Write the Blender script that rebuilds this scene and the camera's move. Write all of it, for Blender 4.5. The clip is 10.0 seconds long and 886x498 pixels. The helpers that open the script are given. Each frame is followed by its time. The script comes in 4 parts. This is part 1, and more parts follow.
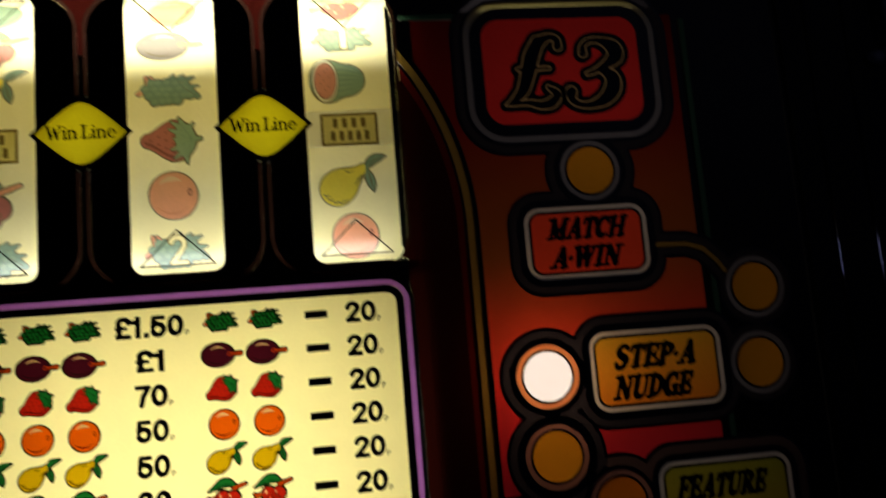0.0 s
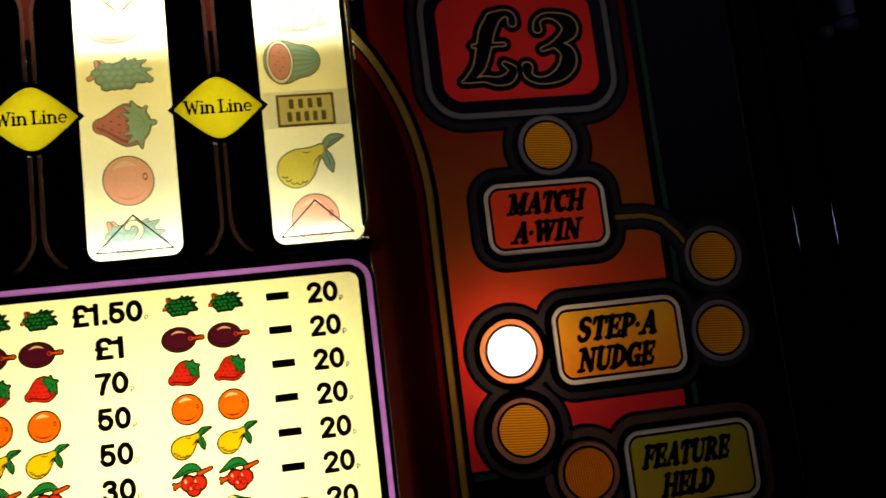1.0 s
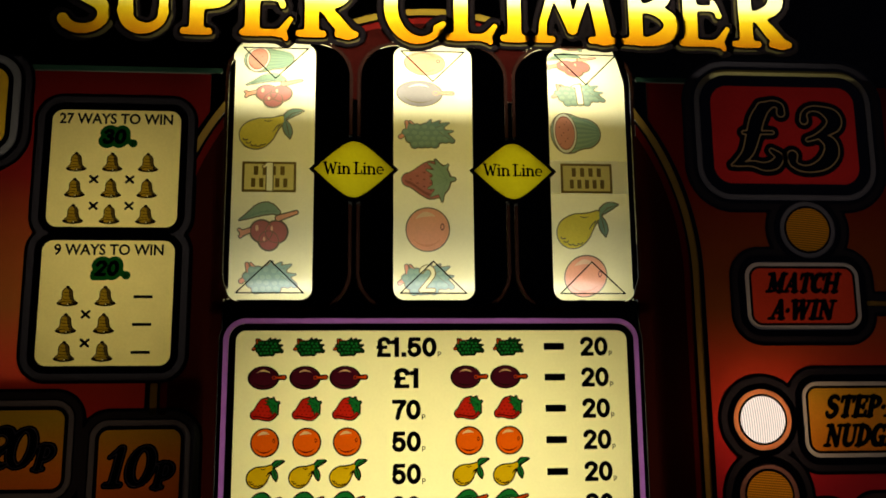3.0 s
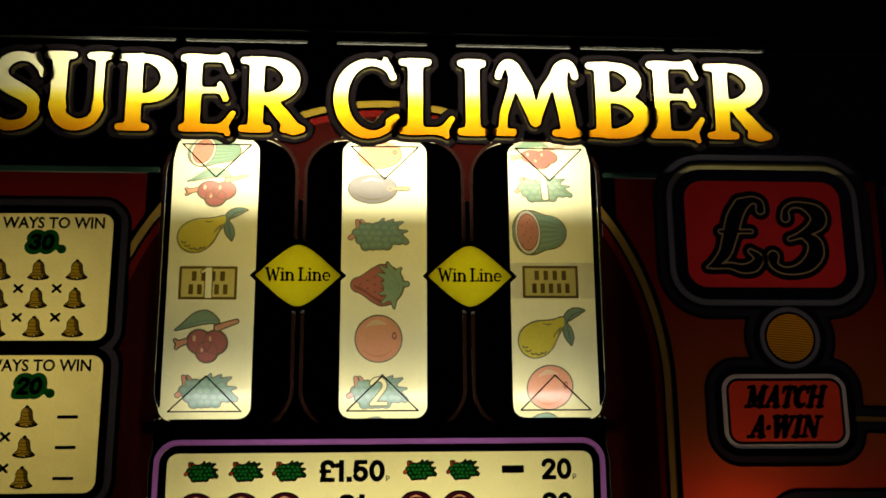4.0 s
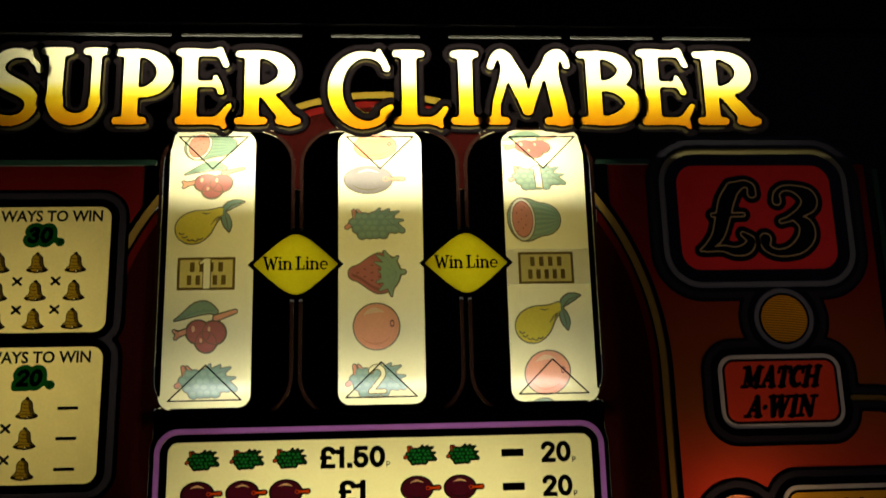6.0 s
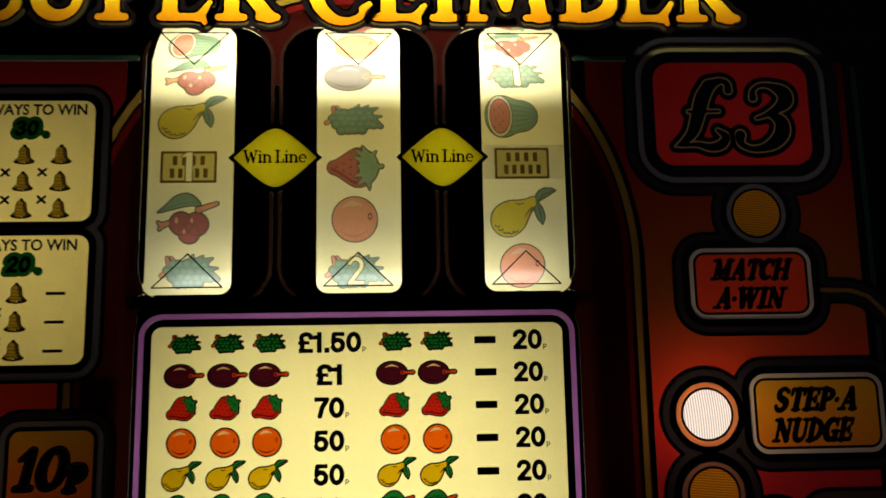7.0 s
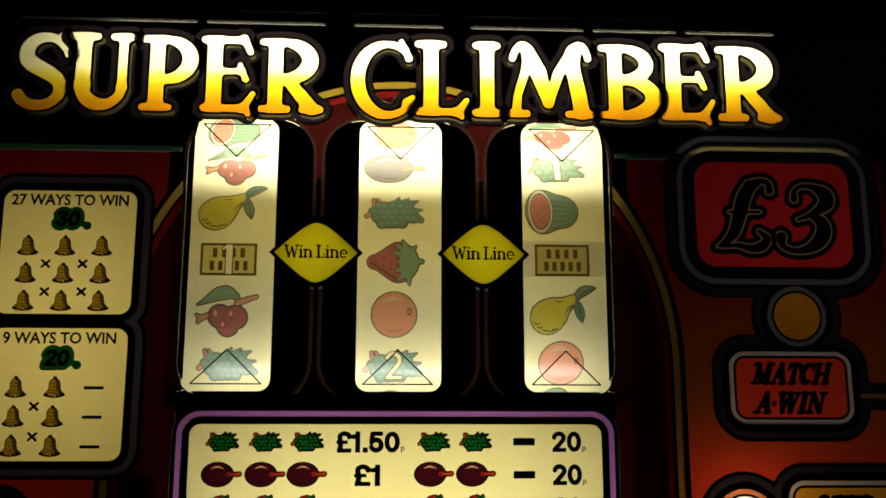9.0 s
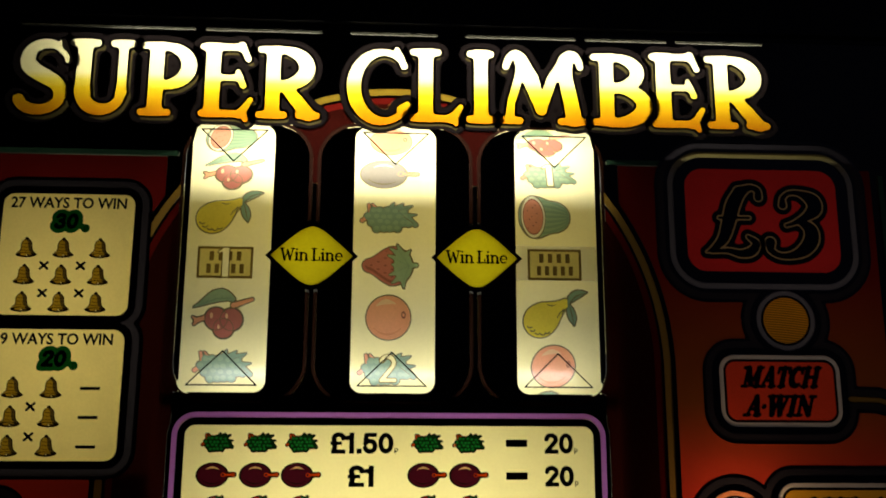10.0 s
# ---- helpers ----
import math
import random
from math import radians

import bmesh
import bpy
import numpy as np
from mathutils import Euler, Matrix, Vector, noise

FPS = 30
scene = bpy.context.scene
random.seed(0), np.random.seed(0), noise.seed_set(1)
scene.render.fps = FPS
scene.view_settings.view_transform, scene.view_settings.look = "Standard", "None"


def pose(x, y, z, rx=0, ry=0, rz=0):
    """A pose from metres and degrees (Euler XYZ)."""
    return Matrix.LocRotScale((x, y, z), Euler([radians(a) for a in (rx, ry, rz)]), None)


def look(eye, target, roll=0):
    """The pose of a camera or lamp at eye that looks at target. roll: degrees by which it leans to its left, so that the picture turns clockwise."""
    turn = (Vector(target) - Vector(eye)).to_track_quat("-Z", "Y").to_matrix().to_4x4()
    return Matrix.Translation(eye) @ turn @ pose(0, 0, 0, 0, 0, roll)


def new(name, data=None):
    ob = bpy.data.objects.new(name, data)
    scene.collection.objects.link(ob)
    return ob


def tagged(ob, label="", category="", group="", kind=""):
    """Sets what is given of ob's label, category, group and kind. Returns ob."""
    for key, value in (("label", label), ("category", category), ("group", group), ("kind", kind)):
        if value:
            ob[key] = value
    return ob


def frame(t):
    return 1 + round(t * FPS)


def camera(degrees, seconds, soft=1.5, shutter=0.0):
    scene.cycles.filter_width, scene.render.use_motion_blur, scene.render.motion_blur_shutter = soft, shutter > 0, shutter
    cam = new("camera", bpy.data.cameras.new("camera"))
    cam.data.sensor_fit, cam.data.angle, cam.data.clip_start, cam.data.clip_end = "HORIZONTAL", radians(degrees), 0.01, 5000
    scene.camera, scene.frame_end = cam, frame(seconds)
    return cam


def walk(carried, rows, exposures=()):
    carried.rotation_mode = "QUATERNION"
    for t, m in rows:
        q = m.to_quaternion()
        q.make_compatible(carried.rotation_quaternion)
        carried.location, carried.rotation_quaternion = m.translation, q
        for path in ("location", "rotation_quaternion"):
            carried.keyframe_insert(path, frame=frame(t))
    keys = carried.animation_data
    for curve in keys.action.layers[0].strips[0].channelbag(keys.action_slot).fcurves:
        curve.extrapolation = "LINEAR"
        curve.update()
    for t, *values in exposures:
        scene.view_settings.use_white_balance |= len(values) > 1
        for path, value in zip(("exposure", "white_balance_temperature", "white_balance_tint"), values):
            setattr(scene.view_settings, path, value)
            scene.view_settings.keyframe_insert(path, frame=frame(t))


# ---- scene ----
cam = camera(51.94, 10.0, soft=1.6, shutter=0.5)
walk(cam, [
    (0.0, pose(0.0734, -0.5157, 1.1515, 98.561, 4.820, -7.582)),
    (0.2, pose(0.0762, -0.5139, 1.1536, 96.883, 5.543, -9.087)),
    (0.5, pose(0.0821, -0.5149, 1.1484, 97.158, 6.217, -9.514)),
    (1.0, pose(0.0746, -0.5141, 1.1424, 97.940, 6.795, -9.594)),
    (1.2, pose(0.0550, -0.5075, 1.1336, 99.797, 5.660, -9.173)),
    (1.3, pose(0.0364, -0.5093, 1.1471, 99.712, 4.626, -9.377)),
    (1.4, pose(0.0211, -0.5156, 1.1568, 100.003, 3.595, -9.068)),
    (1.5, pose(0.0130, -0.5204, 1.1582, 101.052, 2.260, -7.994)),
    (1.7, pose(0.0019, -0.5272, 1.1720, 99.557, 1.026, -5.714)),
    (2.0, pose(-0.0069, -0.5445, 1.1632, 99.922, 0.880, -4.583)),
    (2.2, pose(-0.0181, -0.5561, 1.1496, 100.182, 0.964, -4.733)),
    (3.3, pose(-0.0396, -0.5545, 1.1638, 100.423, 0.397, -4.452)),
    (3.5, pose(-0.0270, -0.5583, 1.1731, 101.647, 0.523, -4.406)),
    (3.8, pose(-0.0120, -0.5420, 1.2026, 101.962, 0.564, -4.536)),
    (4.0, pose(0.0003, -0.5270, 1.2131, 101.903, 0.387, -3.666)),
    (4.5, pose(-0.0068, -0.5173, 1.2141, 101.990, 0.381, -4.301)),
    (5.0, pose(-0.0033, -0.5283, 1.2067, 102.228, 0.722, -3.846)),
    (5.2, pose(-0.0060, -0.5308, 1.2109, 101.585, 0.780, -4.263)),
    (6.3, pose(0.0041, -0.5225, 1.1733, 103.359, 1.554, -3.789)),
    (6.5, pose(0.0112, -0.5171, 1.1606, 102.522, 1.482, -3.862)),
    (6.7, pose(0.0189, -0.5152, 1.1623, 100.036, 1.311, -3.417)),
    (7.0, pose(0.0228, -0.5336, 1.1588, 99.836, 1.023, -2.732)),
    (7.2, pose(0.0163, -0.5452, 1.1692, 99.825, 0.204, -2.571)),
    (7.5, pose(0.0033, -0.5541, 1.1872, 100.026, -0.245, -2.698)),
    (8.0, pose(0.0022, -0.5462, 1.1977, 100.326, -0.332, -2.656)),
    (8.5, pose(0.0031, -0.5461, 1.2147, 100.444, -0.318, -2.513)),
    (9.0, pose(-0.0018, -0.5395, 1.2088, 100.720, -0.070, -2.978)),
    (9.5, pose(-0.0035, -0.5438, 1.2087, 101.648, -0.290, -2.642)),
    (10.0, pose(-0.0014, -0.5446, 1.1968, 102.078, -0.197, -3.323)),
], exposures=[(0.0, 0.20), (0.3, 0.52), (0.6, 0.82), (1.0, 1.18), (1.3, 0.95), (1.5, 0.4), (1.8, 0.15), (2.2, 0.1), (3.3, 0.0), (4.0, 0.08), (6.3, 0.05), (7.0, 0.0), (8.0, 0.1), (10.0, 0.12)])

# ---- sizes: millimetres on the front glass, x to the right and z up, origin below the middle reel ----
Z0 = 1.25            # height of that origin above the floor, in metres
REEL_R, REEL_Y, REEL_Z, PITCH = 159.0, 168.0, 53.9, 11.53

# ---- light ----
world = bpy.data.worlds.new("night")
world.use_nodes = True
world.node_tree.nodes["Background"].inputs[0].default_value = (0.02, 0.022, 0.05, 1)
world.node_tree.nodes["Background"].inputs[1].default_value = 0.02
scene.world = world


def area_lamp(name, x, y, z, sx, sz, watts, colour, aim):
    """A lamp behind the glass; place and size in millimetres, aim a direction."""
    data = bpy.data.lights.new(name, "AREA")
    data.shape, data.size, data.size_y = "RECTANGLE", sx / 1000, sz / 1000
    data.energy, data.color = watts, colour
    ob = new(name, data)
    ob.matrix_world = look((x / 1000, y / 1000, Z0 + z / 1000),
                           (x / 1000 + aim[0], y / 1000 + aim[1], Z0 + z / 1000 + aim[2]))
    return ob


def bulb(name, x, y, z, watts, colour, r=6):
    data = bpy.data.lights.new(name, "POINT")
    data.energy, data.color, data.shadow_soft_size = watts, colour, r / 1000
    ob = new(name, data)
    ob.location = (x / 1000, y / 1000, Z0 + z / 1000)
    return ob


TUBE = (1.0, 0.92, 0.64)
WARM = (1.0, 0.62, 0.30)
area_lamp("title_tube", 35, 40, 192, 450, 12, 0.50, TUBE, (0, -1, -0.05))
area_lamp("reel_tube_upper", 0, 9, 154, 236, 16, 0.14, TUBE, (0, 0.8, -1))
area_lamp("reel_lamp_upper", 0, 66, 119, 262, 30, 0.30, (1.0, 0.96, 0.84), (0, -0.85, 0.53))
area_lamp("reel_lamp_middle", 0, 49, 76, 262, 30, 0.029, (1.0, 0.82, 0.31), (0, -1, 0))
area_lamp("reel_tube_lower", 0, 6, -28, 236, 7, 0.085, (1.0, 0.97, 0.86), (0, 1, 0.8))
area_lamp("reel_lamp_lower", 0, 62, -4, 262, 34, 0.046, (1.0, 0.97, 0.84), (0, -0.91, -0.42))
area_lamp("pay_tube", 6, 90, -135, 225, 175, 0.36, TUBE, (0, -1, 0.05))
area_lamp("card_lamp", -196, 90, 6, 80, 140, 0.076, (1.0, 0.86, 0.52), (0, -1, 0))
area_lamp("coin_lamp", -215, 80, -120, 90, 60, 0.009, WARM, (0, -1, 0))
area_lamp("prize_lamp", 240, 90, 60, 150, 120, 0.0122, (1.0, 0.80, 0.62), (0, -1, 0))
area_lamp("feature_lamp", 268, 90, -122, 120, 150, 0.0072, (1.0, 0.80, 0.60), (0, -1, 0))
bulb("step_bulb", 203, 30, -98, 0.045, WARM, 8)
area_lamp("room_lamp", 900, -1300, 620, 260, 200, 0.46, (0.55, 0.58, 1.0), (-0.4, 1, 0))


# ---- materials ----
def nodes_of(name):
    m = bpy.data.materials.new(name)
    m.use_nodes = True
    t = m.node_tree
    t.nodes.clear()
    out = t.nodes.new("ShaderNodeOutputMaterial")
    return m, t, out


def grain(t, colour, scale, amount):
    """The colour with uneven ink at two scales; colour is a socket or a triple."""
    noise_a, noise_b = t.nodes.new("ShaderNodeTexNoise"), t.nodes.new("ShaderNodeTexNoise")
    geo = t.nodes.new("ShaderNodeNewGeometry")
    for n, s in ((noise_a, scale), (noise_b, scale * 11)):
        n.inputs["Scale"].default_value = s
        n.inputs["Detail"].default_value = 3
        t.links.new(geo.outputs["Position"], n.inputs["Vector"])
    add = t.nodes.new("ShaderNodeMath")
    t.links.new(noise_a.outputs[0], add.inputs[0])
    t.links.new(noise_b.outputs[0], add.inputs[1])
    fit_range = t.nodes.new("ShaderNodeMapRange")
    fit_range.inputs[1].default_value, fit_range.inputs[2].default_value = 0.6, 1.4
    fit_range.inputs[3].default_value, fit_range.inputs[4].default_value = 1 - amount, 1 + amount * 0.4
    t.links.new(add.outputs[0], fit_range.inputs[0])
    mix = t.nodes.new("ShaderNodeVectorMath")
    mix.operation = "SCALE"
    if isinstance(colour, tuple):
        mix.inputs[0].default_value = colour
    else:
        t.links.new(colour, mix.inputs[0])
    t.links.new(fit_range.outputs[0], mix.inputs["Scale"])
    return mix.outputs[0]


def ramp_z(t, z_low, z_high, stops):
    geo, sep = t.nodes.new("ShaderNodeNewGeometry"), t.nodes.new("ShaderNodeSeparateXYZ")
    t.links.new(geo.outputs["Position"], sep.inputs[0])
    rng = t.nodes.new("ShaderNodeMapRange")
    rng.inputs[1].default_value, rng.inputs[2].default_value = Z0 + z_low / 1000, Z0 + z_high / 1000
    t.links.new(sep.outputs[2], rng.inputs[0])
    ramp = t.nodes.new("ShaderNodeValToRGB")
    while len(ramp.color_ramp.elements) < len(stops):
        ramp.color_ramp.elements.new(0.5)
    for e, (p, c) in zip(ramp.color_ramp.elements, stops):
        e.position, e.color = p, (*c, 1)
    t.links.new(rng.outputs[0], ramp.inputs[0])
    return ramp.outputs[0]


def ribbed(t, colour, turn):
    """The colour with the thick and thin lines of a ribbed lens, 1.5 mm apart."""
    where, sep = t.nodes.new("ShaderNodeTexCoord"), t.nodes.new("ShaderNodeVectorMath")
    sep.operation = "DOT_PRODUCT"
    sep.inputs[1].default_value = (math.cos(turn) * 4300, 0, math.sin(turn) * 4300)
    t.links.new(where.outputs["Object"], sep.inputs[0])
    wave, rng, sc = t.nodes.new("ShaderNodeMath"), t.nodes.new("ShaderNodeMapRange"), t.nodes.new("ShaderNodeVectorMath")
    wave.operation, sc.operation = "SINE", "SCALE"
    t.links.new(sep.outputs["Value"], wave.inputs[0])
    rng.inputs[1].default_value, rng.inputs[3].default_value = -1, 0.45
    t.links.new(wave.outputs[0], rng.inputs[0])
    t.links.new(colour, sc.inputs[0])
    t.links.new(rng.outputs[0], sc.inputs["Scale"])
    return sc.outputs[0]


def backlit(name, colour, ramp=None, amount=0.10, dots=0.0, ribs=None, gloss=None):
    """Translucent ink on glass: light from behind shows through it; gloss is the roughness of a shiny film on it."""
    m, t, out = nodes_of(name)
    c = ramp_z(t, *ramp) if ramp else colour
    c = grain(t, c, 60, amount)
    if ribs is not None:
        c = ribbed(t, c, radians(ribs))
    if dots:
        geo, mul = t.nodes.new("ShaderNodeNewGeometry"), t.nodes.new("ShaderNodeVectorMath")
        mul.operation = "MULTIPLY"
        mul.inputs[1].default_value = (1, 0, 1)
        t.links.new(geo.outputs["Position"], mul.inputs[0])
        rot = t.nodes.new("ShaderNodeVectorRotate")
        rot.inputs["Axis"].default_value = (0, 1, 0)
        rot.inputs["Angle"].default_value = radians(45)
        t.links.new(mul.outputs[0], rot.inputs["Vector"])
        vor = t.nodes.new("ShaderNodeTexVoronoi")
        vor.inputs["Scale"].default_value = 1000 / 1.15
        vor.inputs["Randomness"].default_value = 0
        t.links.new(rot.outputs[0], vor.inputs["Vector"])
        rng = t.nodes.new("ShaderNodeMapRange")
        rng.inputs[1].default_value, rng.inputs[2].default_value = 0.2, 0.55
        rng.inputs[3].default_value, rng.inputs[4].default_value = 1.0 - dots, 1.0
        t.links.new(vor.outputs["Distance"], rng.inputs[0])
        sc = t.nodes.new("ShaderNodeVectorMath")
        sc.operation = "SCALE"
        t.links.new(c, sc.inputs[0])
        t.links.new(rng.outputs[0], sc.inputs["Scale"])
        c = sc.outputs[0]
    front, back, mix = t.nodes.new("ShaderNodeBsdfDiffuse"), t.nodes.new("ShaderNodeBsdfTranslucent"), t.nodes.new("ShaderNodeMixShader")
    t.links.new(c, front.inputs[0])
    t.links.new(c, back.inputs[0])
    mix.inputs[0].default_value = 0.75
    t.links.new(front.outputs[0], mix.inputs[1])
    t.links.new(back.outputs[0], mix.inputs[2])
    if gloss is None:
        t.links.new(mix.outputs[0], out.inputs[0])
        return m
    film, edge, coat = t.nodes.new("ShaderNodeBsdfGlossy"), t.nodes.new("ShaderNodeFresnel"), t.nodes.new("ShaderNodeMixShader")
    film.inputs["Roughness"].default_value, edge.inputs["IOR"].default_value = gloss, 1.5
    t.links.new(edge.outputs[0], coat.inputs[0])
    t.links.new(mix.outputs[0], coat.inputs[1])
    t.links.new(film.outputs[0], coat.inputs[2])
    t.links.new(coat.outputs[0], out.inputs[0])
    return m


def solid(name, colour, rough=0.4, metal=0.0, amount=0.12, scale=40, bump=0.0, glow=None, spec=0.5):
    m, t, out = nodes_of(name)
    p = t.nodes.new("ShaderNodeBsdfPrincipled")
    t.links.new(grain(t, colour, scale, amount), p.inputs["Base Color"])
    p.inputs["Roughness"].default_value, p.inputs["Metallic"].default_value = rough, metal
    p.inputs["Specular IOR Level"].default_value = spec
    if bump:
        n, b = t.nodes.new("ShaderNodeTexNoise"), t.nodes.new("ShaderNodeBump")
        n.inputs["Scale"].default_value = scale * 8
        b.inputs["Strength"].default_value, b.inputs["Distance"].default_value = bump, 0.001
        t.links.new(n.outputs[0], b.inputs["Height"])
        t.links.new(b.outputs[0], p.inputs["Normal"])
    if glow:
        p.inputs["Emission Color"].default_value, p.inputs["Emission Strength"].default_value = (*glow[0], 1), glow[1]
    t.links.new(p.outputs[0], out.inputs[0])
    return m


INK = solid("black_ink", (0.0025, 0.002, 0.0022), 0.5, spec=0.1)
INK_SOFT = solid("black_brown_ink", (0.010, 0.006, 0.006), 0.5, spec=0.15)
HALO = solid("slate_black_ink", (0.008, 0.007, 0.010), 0.5, spec=0.15)
HALO_BAND = backlit("slate_band_ink", (0.022, 0.020, 0.029))
MAUVE_BAND = backlit("mauve_band_ink", (0.060, 0.040, 0.044))
TITLE_HALO = backlit("title_halo_ink", (0.0065, 0.005, 0.006))
SLATE = backlit("slate_grey_ink", (0.16, 0.16, 0.20))
WHITE_RING = backlit("white_ink", (0.62, 0.60, 0.62))
BROWN_LINE = backlit("brown_ink", (0.019, 0.008, 0.006))
CREAM = backlit("cream_backlit", (0.86, 0.79, 0.40), amount=0.05)
CARD = backlit("card_backlit", (0.84, 0.72, 0.28), amount=0.08)
PURPLE = backlit("purple_ink", (0.34, 0.12, 0.48))
YELLOW = backlit("win_yellow_ink", (0.62, 0.56, 0.01))
GOLD_LINE = backlit("gold_line_ink", (0.24, 0.15, 0.035))
TAN = backlit("tan_line_ink", (0.62, 0.44, 0.20))
GREEN_LINE = backlit("green_line_ink", (0.024, 0.062, 0.048))
# translucent grey for strips added where title tube light leaks at the top
LEAK = backlit("light_leak_strip", (0.020, 0.020, 0.016), amount=0.8)
# slate rim ink; the tan upper stops paint a light reflection along the top
PRIZE_RIM = backlit("slate_ink_tan_reflection", (0.16, 0.16, 0.2), ((40, 132, [(0, (0.16, 0.16, 0.20)), (0.80, (0.15, 0.15, 0.17)), (0.95, (0.20, 0.17, 0.07)), (1, (0.20, 0.17, 0.07))])))
MAROON = backlit("maroon_ink", (0.023, 0.0030, 0.0023), dots=0.5)
ARCH_RED = backlit("arch_red_ink", (0.085, 0.005, 0.004))
# same gold as the arch sides, darkened to offset the strong tube behind it
GOLD_LINE_DIMMED = backlit("dimmed_gold_line_ink", (0.16, 0.11, 0.014))
RED = backlit("prize_red_ink", (0.80, 0.035, 0.035))
RED_PLAQUE = backlit("plaque_red_ink", (0.85, 0.07, 0.03))
ORANGE_PLAQUE = backlit("plaque_orange_ink", (0.85, 0.32, 0.02), ((-122, -75, [(0, (0.80, 0.24, 0.02)), (0.7, (0.86, 0.40, 0.03)), (1, (0.75, 0.45, 0.03))])))
OLIVE_PLAQUE = backlit("plaque_olive_ink", (0.36, 0.34, 0.03), ((-199, -152, [(0, (0.50, 0.36, 0.03)), (1, (0.30, 0.34, 0.03))])))
COIN_PLAQUE = backlit("coin_ink", (0.8, 0.4, 0.03), ((-144, -95, [(0, (0.85, 0.16, 0.02)), (0.45, (0.85, 0.26, 0.02)), (1, (0.66, 0.46, 0.03))])))
# printed red and brown bands; top stops darkened to put its dimness into the colour
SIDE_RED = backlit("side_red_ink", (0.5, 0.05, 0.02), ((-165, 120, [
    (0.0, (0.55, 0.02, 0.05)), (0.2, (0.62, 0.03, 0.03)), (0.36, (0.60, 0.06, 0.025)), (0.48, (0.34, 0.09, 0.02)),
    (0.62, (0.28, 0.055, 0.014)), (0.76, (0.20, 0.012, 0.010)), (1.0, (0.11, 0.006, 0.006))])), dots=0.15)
# printed orange-to-gold fade; upper stops whitened to paint in the tube's overexposure
GOLD = backlit("gold_letter_ink", (1, 0.7, 0.1), ((143, 197, [
    (0.0, (0.60, 0.20, 0.005)), (0.18, (0.68, 0.34, 0.006)), (0.36, (0.76, 0.54, 0.014)), (0.46, (0.86, 0.72, 0.10)), (0.56, (0.95, 0.90, 0.52)),
    (1.0, (0.95, 0.92, 0.62))])), dots=0.24)
SHADOW_GOLD = backlit("olive_shadow_ink", (0.050, 0.042, 0.018))
LENS = backlit("amber_lens", (0.92, 0.40, 0.02), amount=0.06, ribs=85)
LENS_DEEP = backlit("deep_amber_lens", (0.94, 0.28, 0.015), amount=0.06, ribs=5)
LENS_LIT, lit_tree, lit_out = nodes_of("lit_lens")
lit_glow = lit_tree.nodes.new("ShaderNodeEmission")
lit_glow.inputs[1].default_value = 1.25
lit_tree.links.new(ribbed(lit_tree, grain(lit_tree, (1.0, 0.80, 0.66), 60, 0.05), radians(4)), lit_glow.inputs[0])
lit_tree.links.new(lit_glow.outputs[0], lit_out.inputs[0])
LENS_RING = backlit("peach_ring_ink", (0.70, 0.28, 0.14))
DULL_RING = backlit("mauve_ring_ink", (0.24, 0.12, 0.11))
BAND = backlit("cream_reel_band", (0.86, 0.80, 0.44), amount=0.05, gloss=0.28)
BAND_JOIN = backlit("reel_band_overlap", (0.94, 0.94, 0.95), amount=0.05, gloss=0.28)
SHELL = solid("black_laminate", (0.004, 0.004, 0.005), 0.6, bump=0.15, spec=0.08)
TRIM = solid("dark_polished_trim", (0.25, 0.25, 0.28), 0.06, 1.0, scale=90)
DARK = solid("dark_inside", (0.02, 0.02, 0.02), 0.7)
CARPET = solid("dark_carpet", (0.03, 0.02, 0.03), 0.95, amount=0.4, scale=120, bump=0.6)
WALL = solid("dark_wall_paint", (0.035, 0.032, 0.045), 0.8, amount=0.25, scale=3, bump=0.2)
RUBBER = solid("dark_grey_rubber", (0.09, 0.09, 0.12), 0.6, amount=0.2)
PALE = solid("pale_painted_metal", (0.80, 0.80, 0.90), 0.35, amount=0.15)


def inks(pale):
    """Fruit inks: strong on the backlit table; reel colours are paled to carry the lamps' glare."""
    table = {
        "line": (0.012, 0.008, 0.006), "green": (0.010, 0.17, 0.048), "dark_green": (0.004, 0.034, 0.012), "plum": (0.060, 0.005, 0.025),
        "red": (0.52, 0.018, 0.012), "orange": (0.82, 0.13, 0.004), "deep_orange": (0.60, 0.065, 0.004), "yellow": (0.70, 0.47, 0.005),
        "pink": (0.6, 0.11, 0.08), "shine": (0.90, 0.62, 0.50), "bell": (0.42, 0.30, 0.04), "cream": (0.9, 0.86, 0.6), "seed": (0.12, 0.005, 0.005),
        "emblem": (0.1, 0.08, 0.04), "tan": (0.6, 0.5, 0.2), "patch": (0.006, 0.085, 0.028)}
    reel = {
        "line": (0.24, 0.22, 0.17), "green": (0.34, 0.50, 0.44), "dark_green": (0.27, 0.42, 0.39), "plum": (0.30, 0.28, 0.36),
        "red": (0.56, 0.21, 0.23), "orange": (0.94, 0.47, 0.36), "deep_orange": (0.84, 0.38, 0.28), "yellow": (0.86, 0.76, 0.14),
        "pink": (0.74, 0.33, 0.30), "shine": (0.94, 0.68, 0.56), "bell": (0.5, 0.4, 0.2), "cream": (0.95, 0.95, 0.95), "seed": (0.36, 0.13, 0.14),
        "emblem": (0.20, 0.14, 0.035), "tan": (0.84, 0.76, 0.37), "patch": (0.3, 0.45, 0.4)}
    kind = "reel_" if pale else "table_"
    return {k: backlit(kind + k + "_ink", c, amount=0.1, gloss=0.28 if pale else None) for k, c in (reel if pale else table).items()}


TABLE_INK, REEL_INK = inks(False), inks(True)


